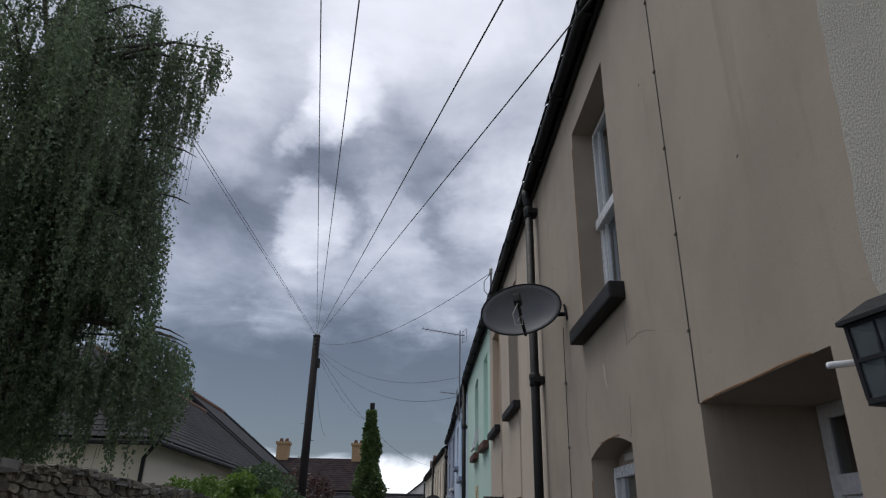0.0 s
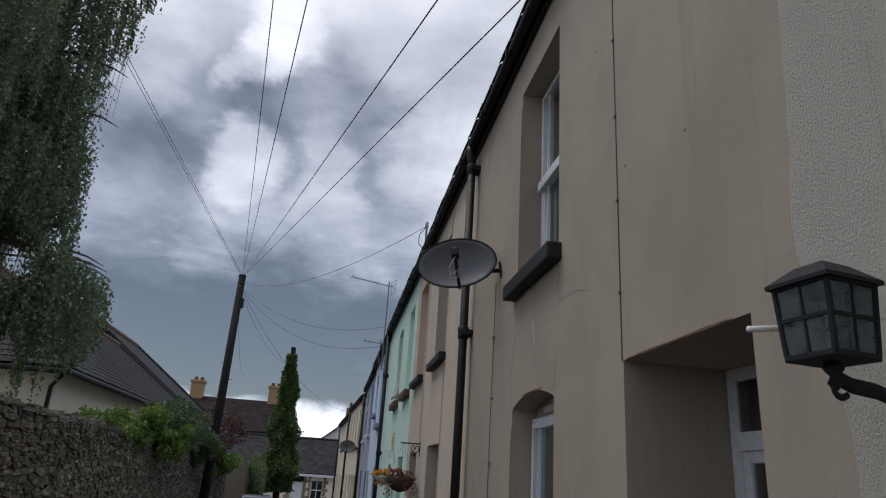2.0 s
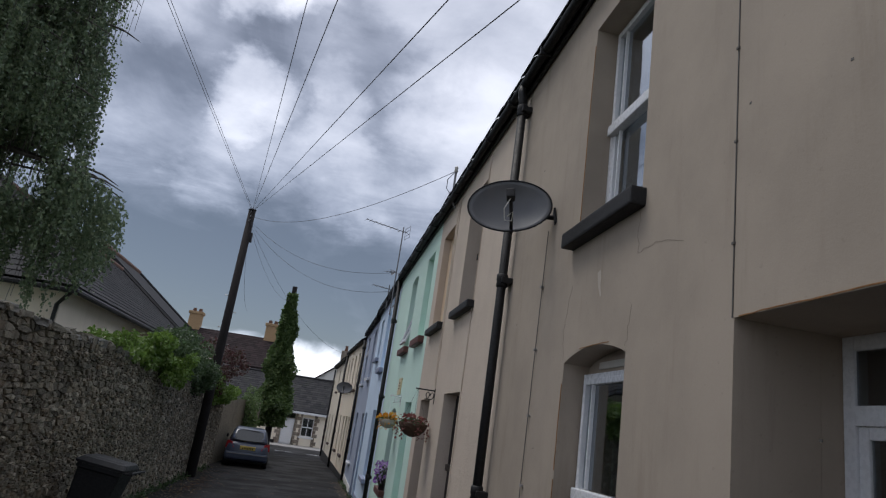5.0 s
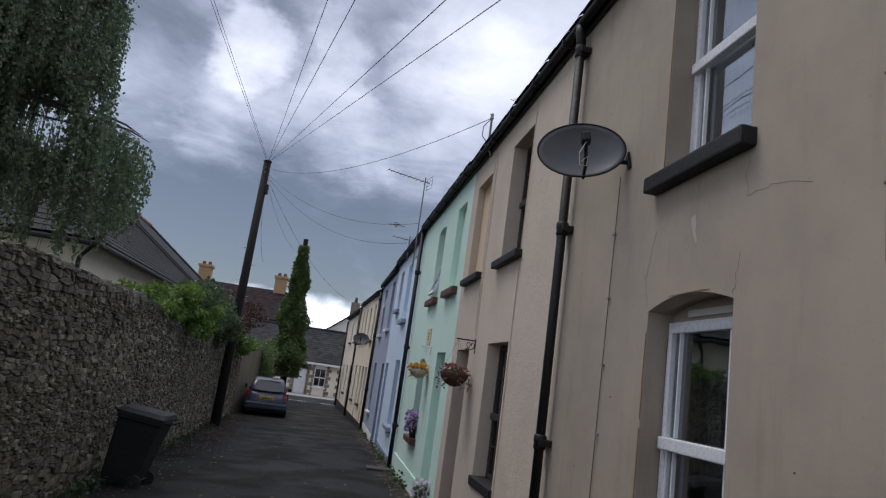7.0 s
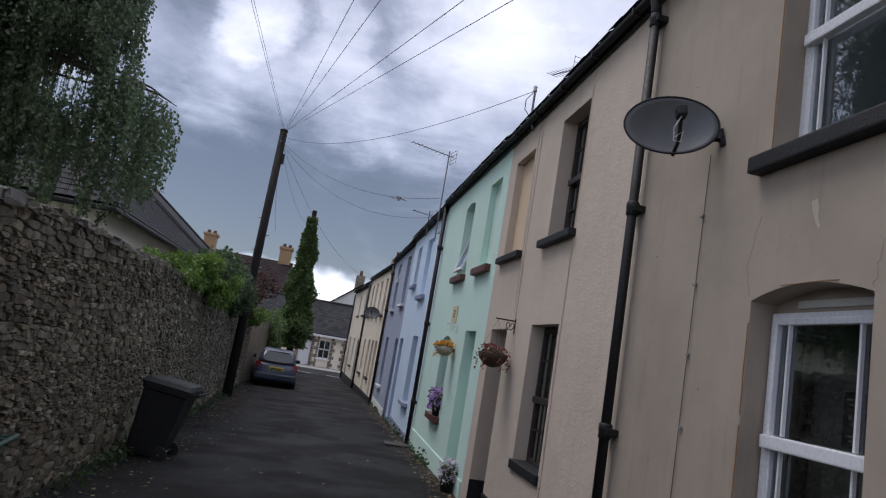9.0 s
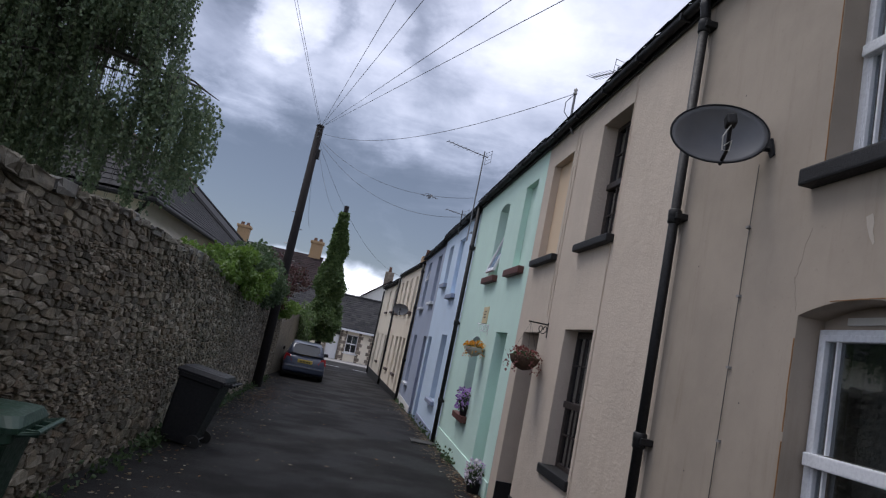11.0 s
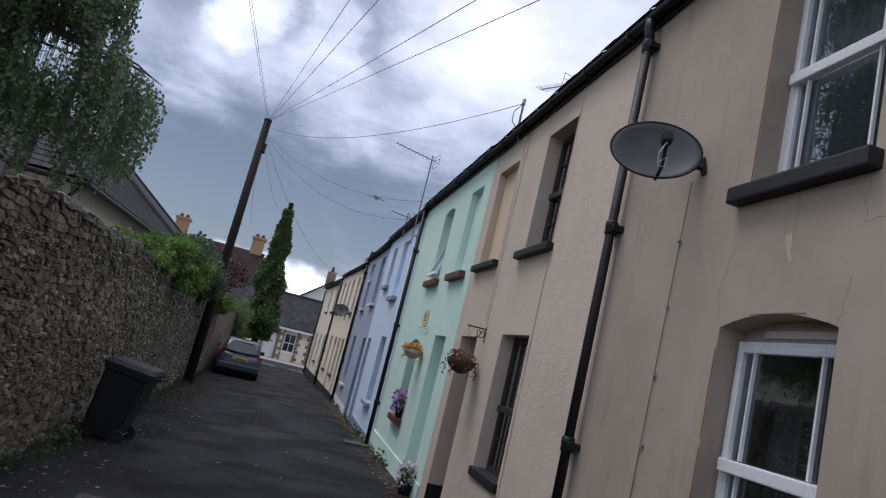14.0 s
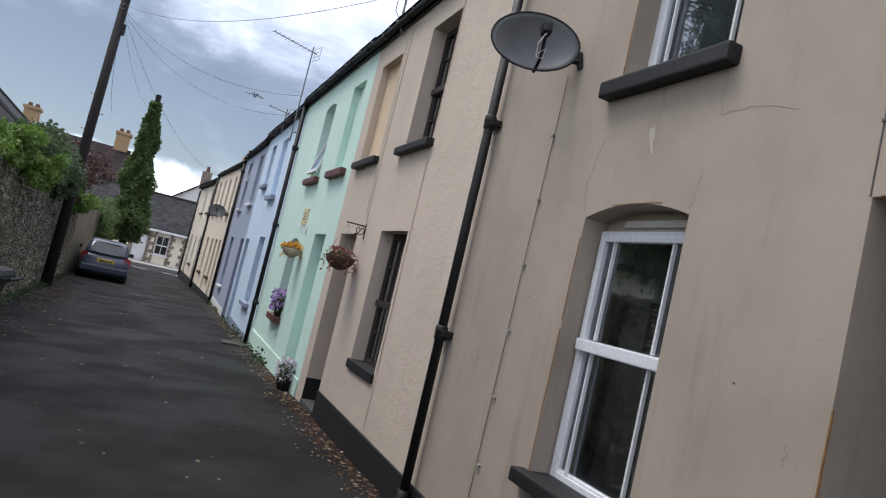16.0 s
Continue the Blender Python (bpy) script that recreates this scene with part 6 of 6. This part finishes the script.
part("finial", lathe(bmesh.new(), [(0.02, 0.0), (0.03, -0.015), (0.012, -0.03), (0.022, -0.045), (0.006, -0.06)], 12), LAMP_METAL, ln, smooth=True)
part("bracket_arm", T([(0.0, 0.0, -0.03), (0.06, 0, -0.045), (0.16, 0, -0.05), (0.26, 0, -0.07), (0.34, 0, -0.05), (0.38, 0, 0.03)], 0.018, 8), LAMP_METAL, ln)
part("scroll", T([(0.02 + 0.03 * math.cos(a), 0, -0.055 + 0.03 * math.sin(a) * (1 - a / 12)) for a in [k * 0.5 for k in range(12)]], 0.008, 6), LAMP_METAL, ln)
part("back_plate", B(0.35, 0.40, -0.06, 0.06, -0.13, 0.11, 0.01), LAMP_METAL, ln)

# ---- hanging baskets, pots and plaque ----


def basket(label, m, arm, drop, r, liner, petals, seed, metal, count=260):
    """Bracket on the wall at the origin, arm towards -x, basket on three chains."""
    b = thing("hanging_basket", label, "hanging basket", m, "hanging baskets")
    br = part("bracket", T([(0, 0, -0.16), (0, 0, 0.03)], 0.010, 6), metal, b, "scrolled metal bracket")
    part("arm", T([(0, 0, 0), (-arm - 0.03, 0, 0.0)], 0.009, 6), metal, br)
    part("scroll", T([(-0.02 - 0.10 * (k / 16) - 0.035 * math.cos(k * 0.7), 0, -0.07 + 0.045 * math.sin(k * 0.7)) for k in range(17)], 0.006, 6), metal, br)
    c = Vector((-arm, 0, -drop))
    bm = lathe(bmesh.new(), [(0.02, -r * 0.85), (r * 0.5, -r * 0.72), (r * 0.82, -r * 0.4), (r * 0.98, 0.0), (r * 0.9, 0.01)], 18, c)
    part("bowl", bm, liner, b, smooth=True)
    for k in range(3):
        a = 2.1 * k + 0.4
        part("chain", T([c + Vector((r * math.cos(a), r * math.sin(a), 0)), (-arm, 0, -0.01)], 0.0015, 4), metal, b)
    g = np.random.default_rng(seed)
    q = g.normal(size=(count, 3)) * np.array([r * 0.38, r * 0.38, r * 0.13]) + np.array([c.x, c.y, c.z + r * 0.25])
    tagged(leaves("blossom", q, 0.04, seed, petals, b, "small flowers", 0.1, 1.0), kind="stuff")
    q = g.normal(size=(count, 3)) * np.array([r * 0.4, r * 0.4, r * 0.11]) + np.array([c.x, c.y, c.z + r * 0.12])
    tagged(leaves("foliage", q, 0.04, seed + 1, SHRUB_LEAF, b, "", 0.3), kind="stuff")
    q = np.concatenate([np.stack([np.full(14, c.x + r * math.cos(a) * 1.05) + g.normal(size=14) * 0.02, np.full(14, c.y + r * math.sin(a) * 1.05) + g.normal(size=14) * 0.02, c.z - np.linspace(0, r * 0.9, 14)], 1) for a in g.uniform(0, 6.28, 5)])
    tagged(leaves("trailing_stems", q, 0.035, seed + 2, petals, b, "", 0.6), kind="stuff")
    return b


basket("brown hanging basket of faded red trailing flowers", M1 @ Matrix.Translation((0, 10.96, 2.59)), 0.22, 0.43, 0.19, COIR, PINK_RED, 41, BLACK, 150)
basket("pale hanging basket of orange flowers on the mint house", M1R @ Matrix.Translation((0, 14.42, 2.56)), 0.17, 0.42, 0.17, PALE_POT, ORANGE, 51, UPVC)


def potted(label, m, r, h, petals, seed, spread):
    p = thing("flower_pot", label, "flower pot", m, "flower pots")
    part("pot", lathe(bmesh.new(), [(r * 0.7, 0), (r, h), (r * 1.08, h), (r * 1.08, h + 0.03), (r * 0.9, h + 0.03)], 16), GREY_POT, p, smooth=True)
    g = np.random.default_rng(seed)
    q = np.clip(g.normal(size=(260, 3)), -1.4, 1.4) * np.array(spread) + np.array([0, 0, h + spread[2] * 1.2])
    tagged(leaves("blossom", q, 0.05, seed, petals, p, "small blossoms", 0.0, 1.0), kind="stuff")
    q = np.clip(g.normal(size=(200, 3)), -1.4, 1.4) * np.array(spread) * 0.9 + np.array([0, 0, h + spread[2] * 0.9])
    leaves("foliage", q, 0.055, seed + 1, SHRUB_LEAF, p, "", 0.3)


potted("dark pot of purple flowers on the red-brown sill", M1R @ Matrix.Translation((-0.02, 14.98, 0.93)), 0.10, 0.17, PURPLE, 61, (0.10, 0.14, 0.11))
potted("dark pot of white and purple flowers on the doorstep", M1 @ Matrix.Translation((-0.10, 12.85, ground_z(12.9, 5.4))), 0.12, 0.17, WHITE_PETAL, 71, (0.08, 0.08, 0.10))
pq = thing("house_plaque", "small cream plaque with a floral motif on the mint wall", "plaque", M1R)
part("plate", B(-0.02, -0.001, 14.62, 15.02, 2.60, 2.90, 0.006), SIGN_CREAM, pq)
for k in range(3):
    part("motif", B(-0.023, -0.02, 14.74, 14.90, 2.70 + 0.05 * k, 2.72 + 0.05 * k), GREY_POT, pq)

# ---- in the beige house's windows ----
bm = bmesh.new()
n = 40
rows = []
for k in range(n + 1):
    y = 5.86 + 0.62 * k / n
    x = 0.42 + 0.022 * math.sin(k * 1.15) + 0.01 * math.sin(k * 0.43)
    rows.append([(x, y, 1.05), (x, y, 2.62), (x + 0.004, y, 2.62), (x + 0.004, y, 1.05)])
loft(bm, rows)
solo("curtain", bm, LACE, "pale pleated curtain inside the lower window", "curtain", M1, smooth=True)
# pale sheet added behind the upper glass in place of its reflected sky
bm = bmesh.new()
rows = []
for k in range(61):
    y = 5.59 + 0.81 * k / 60
    x = 0.262 + 0.010 * math.sin(k * 1.3) + 0.006 * math.sin(k * 0.37)
    rows.append([(x, y, 3.46), (x, y, 4.91), (x + 0.003, y, 4.91), (x + 0.003, y, 3.46)])
loft(bm, rows)
solo("net_curtain", bm, REFLECTED_SKY, "pale grey-blue pleated sheet standing in for sky reflected in the upper window", "curtain", M1, smooth=True)
nt = thing("window_notice", "small dark notice fixed inside the window glass", "notice", M1 @ Matrix.Translation((-0.03, 0.02, -0.04)))
part("card", B(0.228, 0.231, 5.85, 5.98, 1.98, 2.24), GREY_POT, nt)
for z0, y0, y1 in ((2.20, 5.87, 5.96), (2.175, 5.885, 5.945), (2.03, 5.88, 5.95), (2.01, 5.885, 5.94)):
    part("printed_line", B(0.2255, 0.228, y0, y1, z0, z0 + 0.010), LEAD, nt)
for y0, z0 in ((5.895, 2.105), (5.925, 2.11), (5.91, 2.08)):
    part("printed_mark", B(0.2255, 0.228, y0, y0 + 0.02, z0, z0 + 0.022), LEAD, nt)

# ---- aircraft far off under the cloud ----
at = Vector((3.05, 3.3, 2.1)) + Vector((0.089, 0.972, 0.2175)) * 1750.0
jet = thing("aircraft", "grey four-engined high-wing transport aircraft with a T-shaped tail", "aircraft", look(at, at + Vector((0.1, -1, 0.0))) @ Matrix.Rotation(radians(0), 4, "Z"))
circ = lambda r, y, z0=0.0: [(r * math.cos(2 * math.pi * k / 14), r * math.sin(2 * math.pi * k / 14) + z0, y) for k in range(14)]
part("fuselage", loft(bmesh.new(), [circ(0.3, -26), circ(2.6, -22), circ(3.4, -15), circ(3.4, 8), circ(2.2, 18, 1.0), circ(0.4, 26, 2.2)]), AIRCRAFT, jet)
for s in (-1, 1):
    wing = lambda x, y0, y1, z, t: [(x, z, y0), (x, z + t, (y0 + y1) / 2), (x, z, y1), (x, z - t * 0.4, (y0 + y1) / 2)]
    wg_ = part("wing", loft(bmesh.new(), [wing(0, -8, 4, 3.0, 0.8), wing(s * 12, -3, 5, 2.5, 0.6), wing(s * 25, 4, 8, 1.6, 0.3)]), AIRCRAFT, jet)
    for x in (8.5, 16):
        part("engine", loft(bmesh.new(), [[(p[0] + s * x, p[1] - 0.2, p[2]) for p in circ(r, y)] for r, y in ((1.2, -9 + x * 0.4), (1.4, -7.5 + x * 0.4), (0.9, -3 + x * 0.4))]), AIRCRAFT, wg_)
    part("tailplane", loft(bmesh.new(), [wing(0, 20, 27, 13, 0.4), wing(s * 10, 24, 27.5, 13, 0.2)]), AIRCRAFT, jet)
part("tail_fin", loft(bmesh.new(), [[(-0.4, 2.5, 16), (0.4, 2.5, 16), (0.4, 2.5, 25), (-0.4, 2.5, 25)], [(-0.3, 13, 21), (0.3, 13, 21), (0.3, 13, 27), (-0.3, 13, 27)]]), AIRCRAFT, jet)

# ---- litter and weeds ----
g = np.random.default_rng(91)
edge = 5.37 + 0.014 * (g.uniform(6.0, 28, 1500) - 6.5)
yr = (edge - 5.37) / 0.014 + 6.5
a = np.concatenate([np.stack([0.85 + np.abs(g.normal(size=700)) * 0.42, g.uniform(6, 30, 700)], 1),
                    np.stack([edge - 0.05 - np.abs(g.normal(size=1500)) * 0.16, yr], 1),
                    np.stack([g.uniform(1, 4.6, 160), g.uniform(5, 28, 160)], 1),
                    np.stack([1.35 + g.normal(size=420) * 0.33, 20.5 + g.normal(size=420) * 2.4], 1)])
a[:, 0] = np.clip(a[:, 0], 0.86, 5.6)
z = np.array([ground_z(y, x) for x, y in a]) + 0.012


def ground_litter(name, xy, z, size, seed, mat, label):
    """Leaves pressed almost flat on the lane."""
    ob = leaves(name, np.column_stack([xy, z]), size, seed, mat, None, label, 0.0)
    co = np.empty(len(ob.data.vertices) * 3)
    ob.data.vertices.foreach_get("co", co)
    co = co.reshape(-1, 3)
    co[:, 2] = np.repeat(z, 4) + (co[:, 2] - np.repeat(z, 4)) * 0.18
    ob.data.vertices.foreach_set("co", co.ravel())
    tagged(ob, category="leaves", kind="stuff")


ground_litter("fallen_leaves", a, z, 0.058, 92, DRY_LEAF, "scattered dry brown and pale leaves on the asphalt")
yb = g.uniform(6.5, 14.0, 1500)
xb = 5.34 + 0.014 * (yb - 6.5) - np.abs(g.normal(size=1500)) * 0.12
b = np.concatenate([np.stack([xb, yb], 1), np.stack([1.25 + np.abs(g.normal(size=700)) * 0.3, 21.5 + g.normal(size=700) * 1.6], 1)])
ground_litter("leaf_debris", b, np.array([ground_z(y, x) for x, y in b]) + 0.008, 0.04, 94, BROWN_LEAF, "rotting red-brown leaf debris along the house fronts and wall")
q = []
for k in range(70):
    y = g.uniform(6.5, 28)
    for j in range(14):
        q.append((0.86 + abs(g.normal()) * 0.09, y + g.normal() * 0.12, ground_z(y, 0.86) + abs(g.normal()) * 0.07))
for k in range(34):
    y = g.uniform(15.0, 28)
    x = 5.37 + 0.014 * (y - 6.5) - 0.03
    for j in range(10):
        q.append((x - abs(g.normal()) * 0.05, y + g.normal() * 0.10, ground_z(y, x) + abs(g.normal()) * 0.06))
ob = leaves("weeds", q, 0.07, 93, SHRUB_LEAF, None, "low green weeds along the foot of the walls", -0.3)
tagged(ob, category="weeds", kind="stuff")
